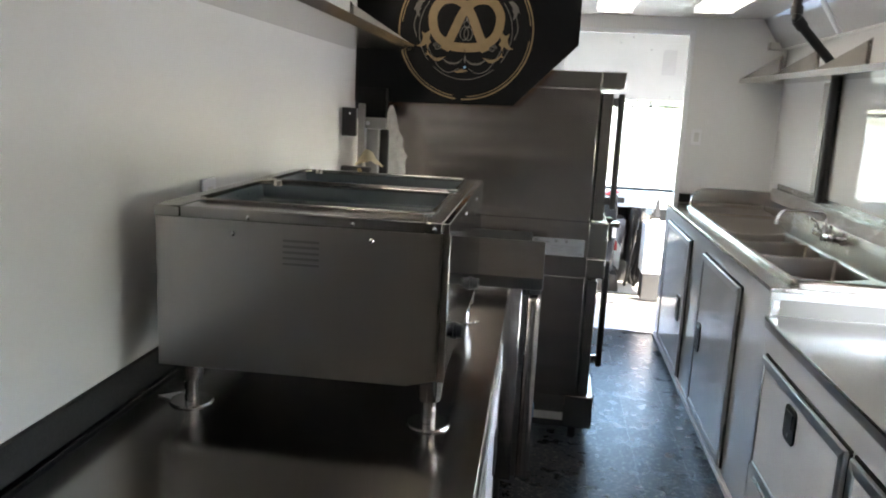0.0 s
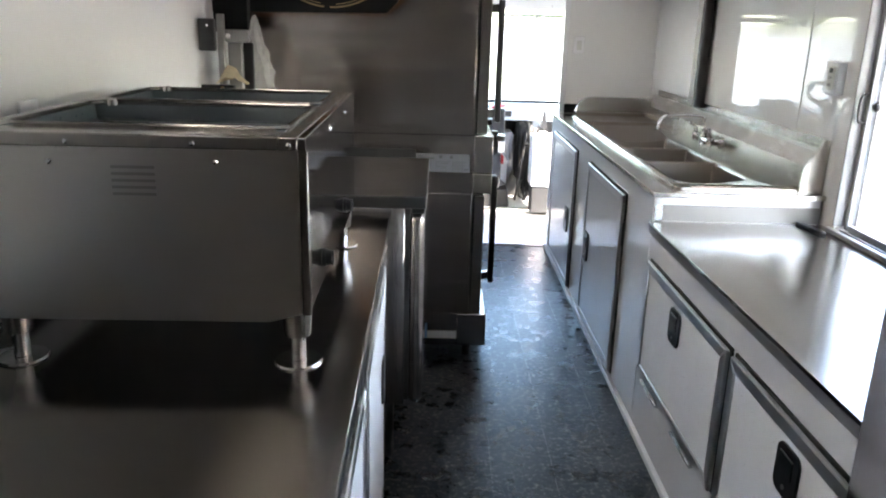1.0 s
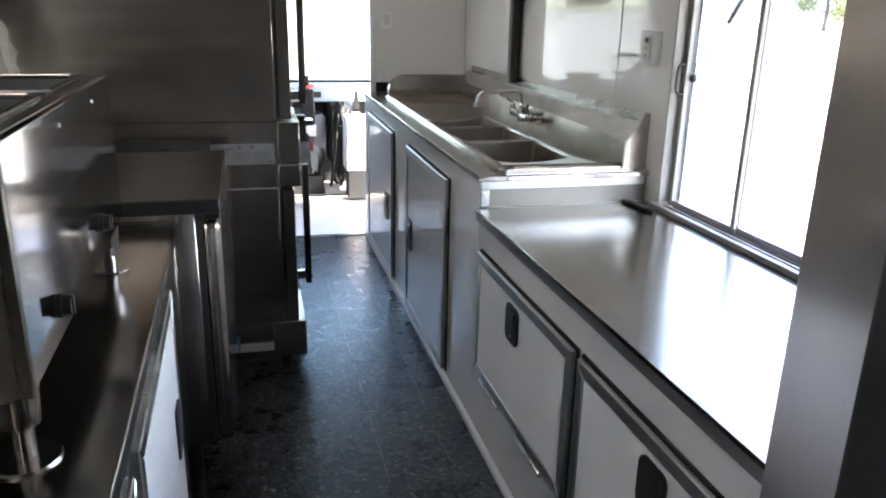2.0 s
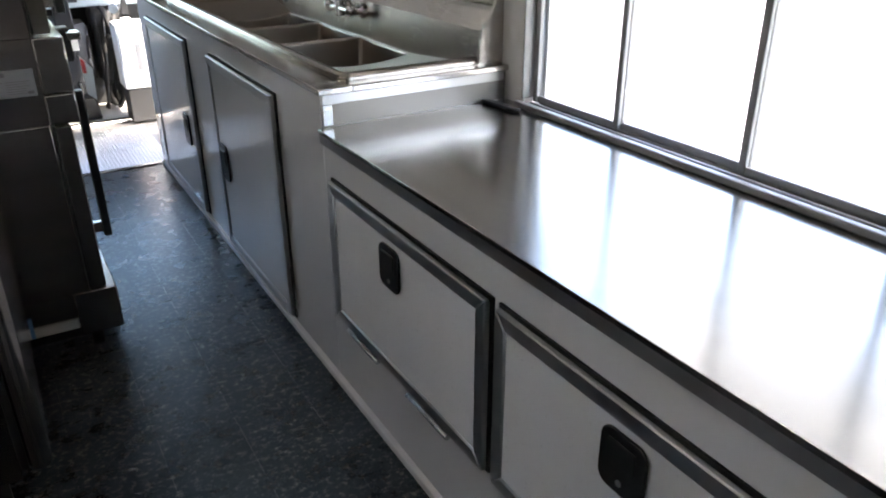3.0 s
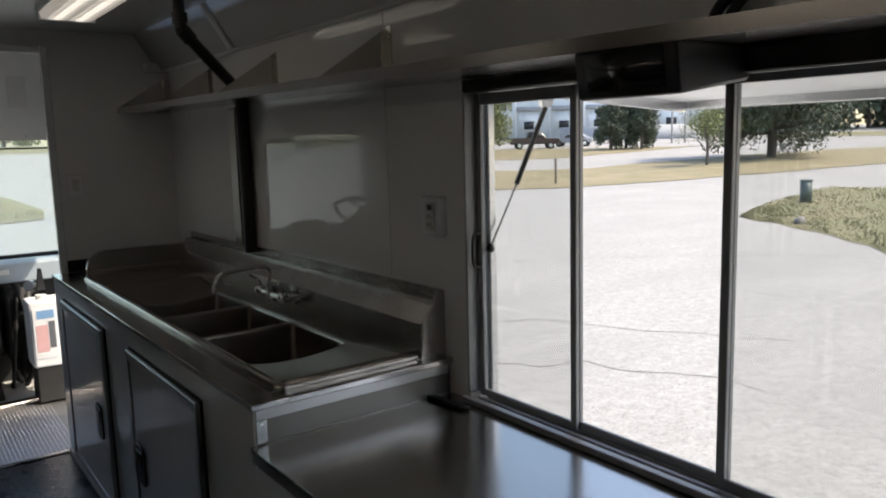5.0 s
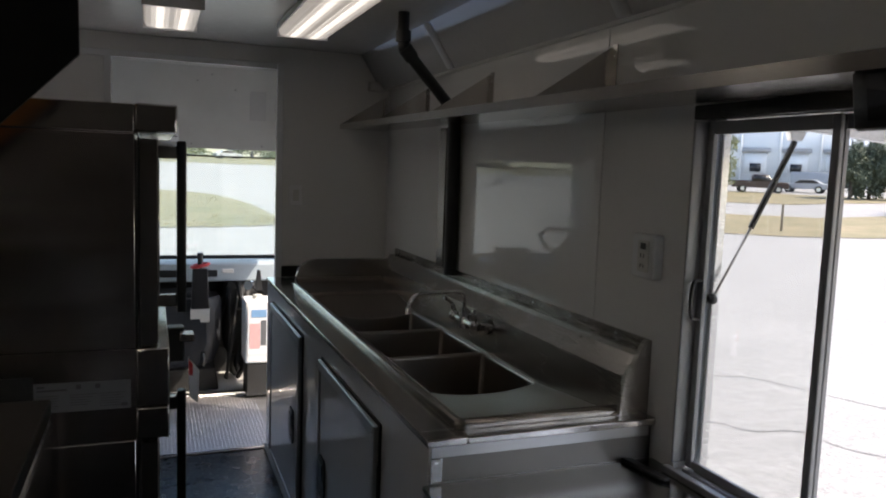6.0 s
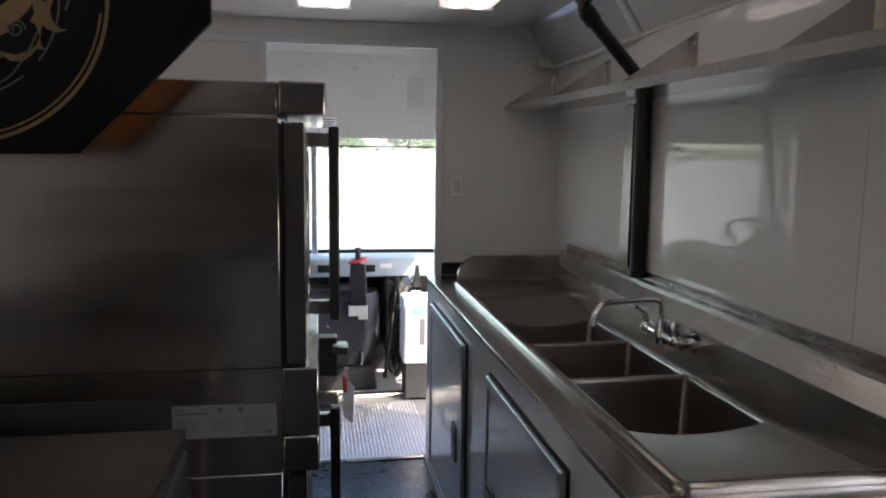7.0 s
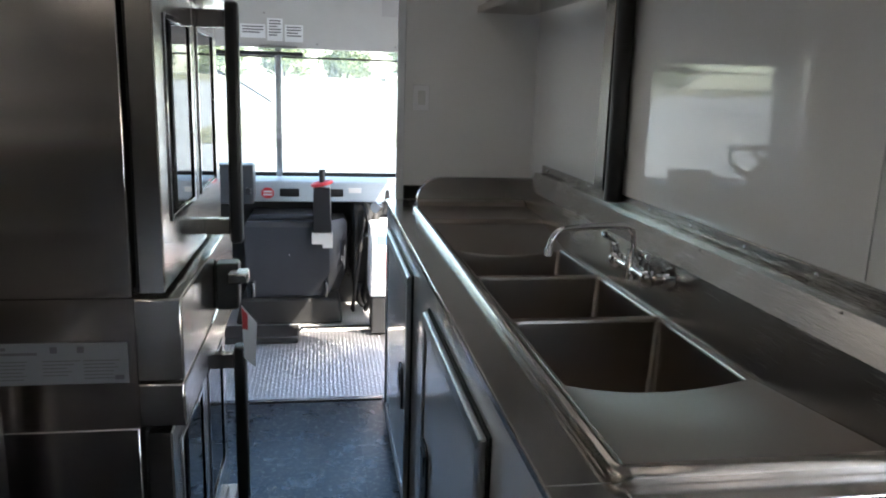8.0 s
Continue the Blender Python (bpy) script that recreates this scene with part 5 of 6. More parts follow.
for s_ in (-1, 1):
    # spirals and long thin stems under the pretzel
    mark("scroll_ring", [(SC + s_ * (0.113 + (0.017 - 0.0005 * k) * math.cos(k * 0.42)), SZ - 0.066 + (0.017 - 0.0005 * k) * math.sin(k * 0.42)) for k in range(26)], 0.0035, M_TRACERY)
    mark("scroll_stem", [(p.x, p.z) for p in smooth_line([(SC + s_ * u, 0, SZ + v) for u, v in ((0.006, -0.112), (0.03, -0.13), (0.066, -0.128), (0.095, -0.108))], 6)], [0.0015 + 0.006 * math.sin(math.pi * k / 18) for k in range(19)], M_TRACERY)
    mark("scroll_stem", [(p.x, p.z) for p in smooth_line([(SC + s_ * u, 0, SZ + v) for u, v in ((0.02, -0.15), (0.06, -0.168), (0.1, -0.15), (0.135, -0.1), (0.15, -0.07))], 6)], 0.003, M_TRACERY)
    mark("scroll_stem", [(p.x, p.z) for p in smooth_line([(SC + s_ * u, 0, SZ + v) for u, v in ((0.2, -0.03), (0.212, 0.01), (0.205, 0.05), (0.186, 0.085))], 6)], 0.0035, M_TRACERY)
    mark("scroll_ring", arc_line(SC + 0.004 + s_ * 0.008, SZ - 0.012, 0.017, 0, 360, 22, 1.5), 0.003, M_TRACERY)
mark("scroll_ring", arc_line(SC + 0.004, SZ + 0.026, 0.012, 0, 360, 18), 0.003, M_TRACERY)
mark("scroll_stem", [(SC + 0.004, SZ + 0.038), (SC + 0.004, SZ + 0.052)], 0.006, M_TRACERY)
mark("scroll_stem", [(SC + 0.004, SZ - 0.098), (SC + 0.004, SZ - 0.115), (SC + 0.004, SZ - 0.128)], [0.003, 0.009, 0.002], M_TRACERY)
bm = B()
cyl(bm, (SC + 0.004, SY, SZ - 0.145), (SC + 0.004, SY - 0.0012, SZ - 0.145), 0.0055, seg=14)
part("dot", bm, M_BLUE, hood)

# black block added where the corner under the hood lies in shade
bm = B()
box(bm, -0.858, -0.73, 3.735, 3.7895, 1.44, 1.57, 0.003)
part("corner_shade_block", bm, M_SIGN, hood)

# ---- clutter in the corner by the oven ----
post = thing("steel_stand", "dark steel stand with a cross arm beside the wall", "stand", (-0.81, 3.63, 0.965))
bm = B()
box(bm, -0.815, -0.79, 3.62, 3.645, 0.965, 1.505, 0.003)
part("upright", bm, M_STEEL_DARK, post)
bm = B()
box(bm, -0.789, -0.70, 3.63, 3.65, 1.407, 1.452, 0.004)
arm = part("arm", bm, M_STEEL_DARK, post)
for x in (-0.773,):
    bm = B()
    cyl(bm, (x, 3.615, 1.429), (x, 3.6295, 1.429), 0.009, 0.008, 12)
    part("bolt", bm, M_CHROME, arm)
bm = B()
box(bm, -0.789, -0.737, 3.66, 3.68, 0.965, 1.405, 0.004)
part("stay", bm, M_STEEL_DARK, post)
# black strip put in for the dark gap beside the stay
bm = B()
box(bm, -0.736, -0.70, 3.675, 3.695, 0.965, 1.405, 0.004)
part("gap_strip", bm, M_BLACK, post)
latch = thing("wall_latch", "black latch block screwed to the white wall", "latch", (-0.868, 3.585, 1.376))
bm = B()
box(bm, -0.87, -0.81, 3.575, 3.60, 1.376, 1.488, 0.005, 2)
part("block", bm, M_BLACK, latch)
bm = B()
cyl(bm, (-0.835, 3.57, 1.465), (-0.835, 3.5745, 1.465), 0.004, seg=8)
part("screw", bm, M_CHROME, latch)
random.seed(11)
bag = thing("plastic_bag", "clear crumpled plastic bag hanging by the oven", "bag", (-0.69, 3.72, 0.965))
bm = B()
rows = []
NB = 26
for i in range(24):
    z = 1.502 - i * 0.023
    r = 0.006 + 0.048 * min(1.0, (i / 9.0)) ** 0.85
    cx = -0.703 + 0.010 * min(1.0, i / 8.0)
    rows.append([bm.verts.new((cx + r * (1 + 0.16 * math.sin(3 * k + i * 0.9) + random.uniform(-0.1, 0.1)) * math.cos(k * math.tau / NB), 3.725 + 0.32 * r * (1 + 0.3 * math.sin(5 * k + i * 0.5) + random.uniform(-0.2, 0.2)) * math.sin(k * math.tau / NB), z + random.uniform(-0.006, 0.006))) for k in range(NB)])
for q, w in zip(rows, rows[1:]):
    for k in range(NB):
        bm.faces.new((q[k], q[(k + 1) % NB], w[(k + 1) % NB], w[k]))
part("film", bm, M_BAG, bag)
bm = B()
rows = []
for i in range(9):
    rows.append([bm.verts.new((-0.812 + 0.11 * k / 8 + random.uniform(-0.004, 0.004), 3.575 + 0.045 * i / 8, 1.262 + 0.064 * math.sin(math.pi * (k / 8) ** 0.8) ** 1.6 * math.sin(math.pi * (i + 1.2) / 10) + random.uniform(-0.006, 0.006))) for k in range(9)])
for i in range(8):
    for k in range(8):
        bm.faces.new((rows[i][k], rows[i][k + 1], rows[i + 1][k + 1], rows[i + 1][k]))
bmesh.ops.solidify(bm, geom=bm.faces[:], thickness=0.005)
tagged(part("cloth", bm, M_CLOTH), "crumpled beige cloth draped on a bracket", "cloth")
bk = thing("wall_bracket", "black bracket holding the cloth on the wall", "bracket", (-0.868, 3.58, 1.24))
bm = B()
box(bm, -0.869, -0.75, 3.57, 3.61, 1.238, 1.257, 0.003)
part("arm", bm, M_BLACK, bk)
bm = B()
cyl(bm, (-0.79, 3.565, 1.248), (-0.78, 3.55, 1.238), 0.008, 0.006, 10)
part("clip", bm, M_GOLD, bk)

# ---- cab fittings ----
dash = thing("dashboard", "pale blue-grey metal dashboard under the windscreen", "dashboard", (0.25, 7.36, 0.73))
bm = B()
prism(bm, [(7.2, 0.725), (7.2, 0.846), (7.28, 0.862), (WY - 0.002, 0.84), (WY - 0.002, 0.725)], "x", XL + 0.002, XR - 0.002, 0.008)
part("shelf", bm, M_DASH, dash)
for x0, x1 in ((0.238, 0.352), (0.51, 0.615)):
    bm = B()
    box(bm, x0, x1, 7.192, 7.201, 0.758, 0.806, 0.003)
    part("gauge", bm, M_BLACK, dash)
bm = B()
box(bm, 0.645, 0.723, 7.195, 7.201, 0.782, 0.812, 0.002)
part("label", bm, M_OFFWHITE, dash)
bm = B()
prism(bm, [(0.167 + 0.039 * math.cos(math.pi / 8 + k * math.pi / 4), 0.778 + 0.035 * math.sin(math.pi / 8 + k * math.pi / 4)) for k in range(8)], "y", 7.194, 7.1995)
stop = part("red_sticker", bm, M_RED, dash)
for k in range(2):
    bm = B()
    box(bm, 0.141, 0.193, 7.1925, 7.1938, 0.782 - k * 0.018, 0.792 - k * 0.018)
    part("print_line", bm, M_WHITE, stop)
# black box stands for the shaded void under the dashboard
bm = B()
box(bm, XL + 0.01, XR - 0.01, 7.42, WY - 0.01, 0.031, 0.72)
tagged(part("dash_underside", bm, M_RUBBER), "black box standing for the shaded void under the dashboard", "insulation")
bin_ = thing("grey_console_box", "dark grey box beside the dashboard", "box", (-0.0, 7.1, 0.735))
bm = B()
box(bm, -0.14, 0.1, 7.04, 7.19, 0.735, 0.962, 0.012, 2)
part("case", bm, M_GREYPAINT, bin_)
bm = B()
box(bm, 0.055, 0.085, 7.02, 7.041, 0.79, 0.83, 0.004)
part("knob", bm, M_BLACK, bin_)

EY = 6.66
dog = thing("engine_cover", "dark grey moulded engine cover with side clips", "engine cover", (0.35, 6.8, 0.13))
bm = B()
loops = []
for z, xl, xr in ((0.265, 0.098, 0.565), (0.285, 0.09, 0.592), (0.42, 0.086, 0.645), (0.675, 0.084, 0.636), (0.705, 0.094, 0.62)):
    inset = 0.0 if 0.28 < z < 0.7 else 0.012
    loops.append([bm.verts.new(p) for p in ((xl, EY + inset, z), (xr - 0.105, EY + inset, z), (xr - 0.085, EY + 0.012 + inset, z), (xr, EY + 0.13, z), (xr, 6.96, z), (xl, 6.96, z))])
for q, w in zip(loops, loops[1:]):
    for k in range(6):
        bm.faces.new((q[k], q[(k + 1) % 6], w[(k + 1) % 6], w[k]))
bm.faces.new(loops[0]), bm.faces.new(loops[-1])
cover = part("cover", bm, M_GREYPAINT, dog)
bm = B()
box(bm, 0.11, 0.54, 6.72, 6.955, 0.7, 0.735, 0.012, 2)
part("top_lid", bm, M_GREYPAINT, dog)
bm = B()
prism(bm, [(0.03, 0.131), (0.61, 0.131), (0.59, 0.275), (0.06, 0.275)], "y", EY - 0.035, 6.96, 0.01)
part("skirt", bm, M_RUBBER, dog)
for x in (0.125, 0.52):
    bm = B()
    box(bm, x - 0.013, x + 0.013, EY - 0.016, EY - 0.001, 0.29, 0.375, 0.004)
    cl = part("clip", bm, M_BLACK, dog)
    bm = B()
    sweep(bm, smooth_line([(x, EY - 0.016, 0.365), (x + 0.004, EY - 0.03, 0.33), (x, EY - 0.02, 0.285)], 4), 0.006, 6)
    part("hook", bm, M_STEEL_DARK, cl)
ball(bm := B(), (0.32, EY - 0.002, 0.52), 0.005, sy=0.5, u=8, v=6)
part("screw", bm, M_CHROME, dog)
# cover enlarged and shifted along sight lines to fit the camera's view
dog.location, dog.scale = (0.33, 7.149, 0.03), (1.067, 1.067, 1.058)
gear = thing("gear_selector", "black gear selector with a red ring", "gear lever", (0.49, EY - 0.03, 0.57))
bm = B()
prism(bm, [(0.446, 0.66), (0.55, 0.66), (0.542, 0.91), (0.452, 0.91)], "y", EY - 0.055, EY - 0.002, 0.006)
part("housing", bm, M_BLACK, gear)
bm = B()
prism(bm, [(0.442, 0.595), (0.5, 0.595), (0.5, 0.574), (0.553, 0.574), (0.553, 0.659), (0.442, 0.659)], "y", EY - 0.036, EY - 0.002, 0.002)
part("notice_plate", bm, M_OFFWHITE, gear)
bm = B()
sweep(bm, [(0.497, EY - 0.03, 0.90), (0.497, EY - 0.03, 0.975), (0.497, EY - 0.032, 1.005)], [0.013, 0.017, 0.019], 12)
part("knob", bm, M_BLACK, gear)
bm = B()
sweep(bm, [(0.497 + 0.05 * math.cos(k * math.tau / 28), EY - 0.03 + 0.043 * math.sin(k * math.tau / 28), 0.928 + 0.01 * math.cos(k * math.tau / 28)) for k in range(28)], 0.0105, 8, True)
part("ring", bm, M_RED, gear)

# selector scaled and moved likewise to fit the camera's view
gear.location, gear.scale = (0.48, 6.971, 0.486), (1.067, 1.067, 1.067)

wb = thing("white_box", "white plastic box standing on the cab floor", "box", (0.86, 6.85, 0.03))
bm = B()
box(bm, 0.752, 0.98, 6.75, 6.97, 0.25, 0.66, 0.015, 2)
part("tank", bm, M_WHITE, wb)
bm = B()
box(bm, 0.765, 0.97, 6.76, 6.96, 0.031, 0.249, 0.006)
part("stand", bm, M_RUBBER, wb)
bm = B()
box(bm, 0.768, 0.895, 6.7465, 6.7495, 0.31, 0.62)
lb = part("label", bm, M_WHITE, wb)
for x0, x1, z0, z1, m in ((0.79, 0.885, 0.555, 0.605, M_BLUE), (0.78, 0.845, 0.35, 0.515, M_PINK), (0.85, 0.885, 0.37, 0.535, M_FOIL)):
    bm = B()
    box(bm, x0, x1, 6.745, 6.7463, z0, z1)
    part("print_block", bm, m, lb)
bm = B()
cyl(bm, (0.84, 6.86, 0.66), (0.84, 6.86, 0.685), 0.03)
part("cap", bm, M_OFFWHITE, wb)

random.seed(8)
for k in range(16):
    x0, x1 = random.uniform(0.64, 0.95), random.uniform(0.66, 0.86)
    yb, zb_ = random.uniform(7.05, 7.25), random.choice((0.05, 0.12, 0.25, 0.35, 0.4))
    hpts = ((x0, 7.38, random.uniform(0.58, 0.7)), ((x0 + x1) / 2 + random.uniform(-0.06, 0.06), yb + 0.05, random.uniform(0.5, 0.7)), (x1 + random.uniform(-0.06, 0.06), yb, zb_ + 0.14), (x1, yb + 0.1, zb_))
    h = thing("black_hose", "black cable loom hanging under the dashboard", "cable", hpts[-1], "cable looms")
    sweep(bm := B(), smooth_line(hpts, 8), random.uniform(0.009, 0.024), 8)
    part("hose", bm, M_RUBBER, h)
# added black block, there only to keep this void dark
bm = B()
box(bm, 0.67, 0.80, 7.12, 7.41, 0.22, 0.715, 0.03)
tagged(part("void_filler", bm, M_RUBBER), "black block added to darken the void under the dashboard", "housing")
mir = thing("small_bracket_light", "small chromed work light on a dark bracket", "light", (0.87, 6.98, 0.71))
bm = B()
cyl(bm, (0.79, 6.94, 0.735), (0.82, 6.98, 0.735), 0.032, 0.026)
part("lamp", bm, M_CHROME, mir)
bm = B()
prism(bm, [(0.84, 0.69), (0.89, 0.69), (0.875, 0.83), (0.855, 0.83)], "y", 6.98, 7.005, 0.003)
part("bracket", bm, M_BLACK, mir)

wheel = thing("steering_wheel", "large dark steering wheel on a sloped column", "steering wheel", (-0.42, 6.95, 0.9))
tilt = Matrix.Translation((-0.40, 6.9, 1.02)) @ Matrix.Rotation(radians(26), 4, "X")
bm = B()
sweep(bm, [tilt @ Vector((0.215 * math.cos(k * math.tau / 36), 0.215 * math.sin(k * math.tau / 36), 0)) for k in range(36)], 0.015, 8, True)
part("rim", bm, M_BLACK, wheel)
for k in range(3):
    bm = B()
    a = k * math.tau / 3 + math.pi / 2
    cyl(bm, tilt @ Vector((0, 0, 0)), tilt @ Vector((0.21 * math.cos(a), 0.21 * math.sin(a), 0)), 0.012, seg=8)
    part("spoke", bm, M_BLACK, wheel)
bm = B()
cyl(bm, tilt @ Vector((0, 0, 0.02)), (-0.42, 7.25, 0.6), 0.04)
part("column", bm, M_BLACK, wheel)

for (x0, x1, z0, z1) in ((-0.005, 0.146, 1.69, 1.772), (0.156, 0.25, 1.676, 1.81), (0.262, 0.374, 1.673, 1.775)):
    st = thing("notice_label", "small white printed notice above the windscreen", "label", ((x0 + x1) / 2, WY, z0), "cab notices")
    bm = B()
    box(bm, x0, x1, WY - 0.003, WY - 0.0005, z0, z1)
    part("card", bm, M_WHITE, st)
    n = int((z1 - z0) / 0.018)
    for k in range(n - 1):
        bm = B()
        box(bm, x0 + 0.012, x1 - 0.012 - 0.02 * (k % 3 == 2), WY - 0.0042, WY - 0.0032, z1 - 0.018 - k * 0.017, z1 - 0.011 - k * 0.017)
        part("print_line", bm, M_INK, st)
bm = B()
cover_line = [(0.862, 1.85), (0.978, 1.85), (0.978, 2.06)] + [(0.885 - 0.022 * math.sin(a), 2.038 + 0.022 * math.cos(a)) for a in (0.0, 0.5, 1.05, 1.57)]
prism(bm, cover_line, "y", WY - 0.004, WY - 0.0005, 0.001)
tagged(part("cover_plate", bm, M_COVER), "grey access cover on the cab header", "panel")
for x, z in ((0.46, 1.665), (0.95, 1.665), (0.14, 1.84), (0.5, 2.11), (0.76, 2.06), (0.6, 2.16)):
    ball(bm := B(), (x, WY - 0.0005, z), 0.007, sy=0.35, u=8, v=6)
    part("bolt_head", bm, M_STEEL_DARK, header)
bm = B()
box(bm, 0.11, 0.34, WY - 0.03, WY - 0.0005, 1.632, 1.648, 0.003)
tagged(part("mirror_bracket", bm, M_STEEL_DARK), "dark drilled rail above the windscreen post", "bracket")
wip = thing("wiper", "black wiper arm outside the windscreen", "wiper", (0.0, WY + 0.07, 1.5))
sweep(bm := B(), [(-0.55, WY + 0.085, 1.68), (-0.2, WY + 0.08, 1.505), (-0.005, WY + 0.075, 1.41), (0.175, WY + 0.075, 1.3)], [0.01, 0.009, 0.008, 0.006], 6)
part("arm", bm, M_BLACK, wip)
visor = thing("sun_visor", "black folded sun visor under the header", "visor", (-0.1, WY - 0.03, 1.6))
bm = B()
box(bm, -0.16, 0.374, WY - 0.03, WY - 0.004, 1.587, 1.612, 0.006)
part("board", bm, M_BLACK, visor)


# ---- outside ----
def ground_z(r):
    return GROUND + (0.032 * (r - 40) if r > 40 else 0.0) if r < 150 else GROUND + 0.032 * 110


def polar(az, r, lift=0.0):
    a = radians(az)
    return (r * math.sin(a), 1.6 + r * math.cos(a), ground_z(r) + lift)


def ground_material(name, base, spots, scale, rough=(0.8, 0.95), bumpiness=0.4):
    m, t, p = node_material(name)
    vec = coords(t)
    a, b = noise_node(t, vec, scale, 6.0, 0.65), noise_node(t, vec, scale * 22, 4.0, 0.7)
    col = blend(t, ramp(t, a, [(0.35, (0.0,)), (0.68, (1.0,))]), base, spots)
    col = blend(t, ramp(t, b, [(0.35, (0.0,)), (0.7, (0.6,))]), col, tuple(c * 0.62 for c in base))
    t.links.new(col, p.inputs["Base Color"])
    t.links.new(span(t, b, *rough), p.inputs["Roughness"])
    bump(t, p, b, bumpiness, 0.01)
    return m


M_LOT = ground_material("pale_worn_asphalt", (0.30, 0.298, 0.291), (0.36, 0.357, 0.349), 0.35)
lt = M_LOT.node_tree
old = lt.nodes["Principled BSDF"].inputs["Base Color"].links[0].from_socket
grit = noise_node(lt, coords(lt), 32.0, 5.0, 0.75)
worn = noise_node(lt, coords(lt, (0.35, 1.0, 1.0)), 0.8, 5.0, 0.6)
col = blend(lt, ramp(lt, grit, [(0.36, (0.75,)), (0.52, (0.0,))]), old, (0.13, 0.128, 0.125))
col = blend(lt, ramp(lt, worn, [(0.42, (0.0,)), (0.66, (0.45,))]), col, (0.22, 0.218, 0.214))
lt.links.new(col, lt.nodes["Principled BSDF"].inputs["Base Color"])
M_GRASS = ground_material("dry_grass", (0.25, 0.205, 0.125), (0.14, 0.135, 0.066), 0.45)
M_GREEN = ground_material("green_grass", (0.145, 0.15, 0.072), (0.24, 0.205, 0.125), 0.4)
M_CRACK = painted("crack_filler", (0.15, 0.148, 0.145), (0.7, 0.9), 0.2, 8.0)
M_LEAF = painted("broad_leaves", (0.2, 0.225, 0.09), (0.5, 0.7), 0.4, 2.0)
# far leaf colour raised to imitate haze over the tree line
M_FARLEAF = painted("haze_lightened_far_leaves", (0.21, 0.26, 0.12), (0.5, 0.7), 0.3, 1.0)
M_DARKLEAF = painted("dark_conifer_leaves", (0.09, 0.115, 0.075), (0.5, 0.7), 0.4, 2.0)
M_BARK = painted("grey_bark", (0.10, 0.085, 0.07), (0.8, 0.95), 0.3, 6.0)
M_SIDING = painted("pale_metal_siding", (0.76, 0.79, 0.82), (0.4, 0.55), 0.08, 0.3)
M_FENCE = painted("grey_block_wall", (0.40, 0.41, 0.43), (0.7, 0.85), 0.12, 0.8)
M_MAROON = painted("maroon_car_paint", (0.05, 0.027, 0.025), (0.15, 0.25), 0.1, 3.0, 0.4)
M_SILVER = painted("silver_car_paint", (0.40, 0.41, 0.43), (0.15, 0.25), 0.1, 3.0, 0.4)
M_CARGLASS = painted("dark_car_glass", (0.02, 0.022, 0.025), (0.05, 0.1), 0.1, 3.0)
M_UTIL = painted("green_utility_paint", (0.11, 0.14, 0.135), (0.4, 0.6), 0.15, 4.0)
M_WOOD = painted("weathered_post_wood", (0.22, 0.18, 0.14), (0.8, 0.95), 0.3, 5.0)

bm = B()
radii = [0.5, 4, 10, 20, 30, 40, 48, 56, 66, 78, 92, 110, 130, 150, 400, 1200, 3000]
rows = [[bm.verts.new(polar(k * 5, r)) for k in range(72)] for r in radii]
for q, w in zip(rows, rows[1:]):
    for k in range(72):
        bm.faces.new((q[k], q[(k + 1) % 72], w[(k + 1) % 72], w[k]))
bm.faces.new(rows[0])
structure("ground", bm, M_LOT, "pale sun-bleached asphalt lot around the truck", "ground")


def patch(name, az0, az1, inner, outer, mat, label, lift=0.03, n=36):
    """A sheet of ground cover between two wavering lines."""
    bm = B()
    rows = []
    for i in range(n + 1):
        az = az0 + (az1 - az0) * i / n
        a, b = inner(az), outer(az)
        rows.append([bm.verts.new(polar(az, a + (b - a) * k / 6 + random.uniform(-0.15, 0.15) * (k in (0, 6)), lift)) for k in range(7)])
    for q, w in zip(rows, rows[1:]):
        for k in range(6):
            bm.faces.new((q[k], q[k + 1], w[k + 1], w[k]))
    return structure(name, bm, mat, label, "grass")


def wob(a, b, c=0.0):
    return lambda az: a + b * math.sin(az * 0.31 + c) + 0.4 * b * math.sin(az * 0.9 + c)


random.seed(3)
patch("ground_verge", 22, 70, lambda az: 39.5 + 0.021 * max(0, az - 40) ** 2, lambda az: 53 + 1.1 * max(0, az - 47) + 0.3 * math.sin(az), M_GRASS, "strip of dry mown grass across the road")
patch("ground_verge_far", 25, 56.5, lambda az: 66 + 1.75 * max(0, az - 46) + 0.5 * math.sin(az * 0.7), wob(84, 0.8, 1), M_GRASS, "dry grass bank before the warehouse")
def bank_in(az):
    return max(17.5, 25.4 - 0.75 * (az - 58.2)) + 0.25 * math.sin(az * 2.3)


def bank_out(az):
    return min(39.5, 25.7 + 2.5 * (az - 58.2)) + 0.3 * math.sin(az * 1.7)


patch("ground_verge_near", 58.2, 100, bank_in, bank_out, M_GREEN, "rough green grass bank by the drive", 0.012)

# rough blades standing on the near bank and along the verge
random.seed(17)
bm = B()
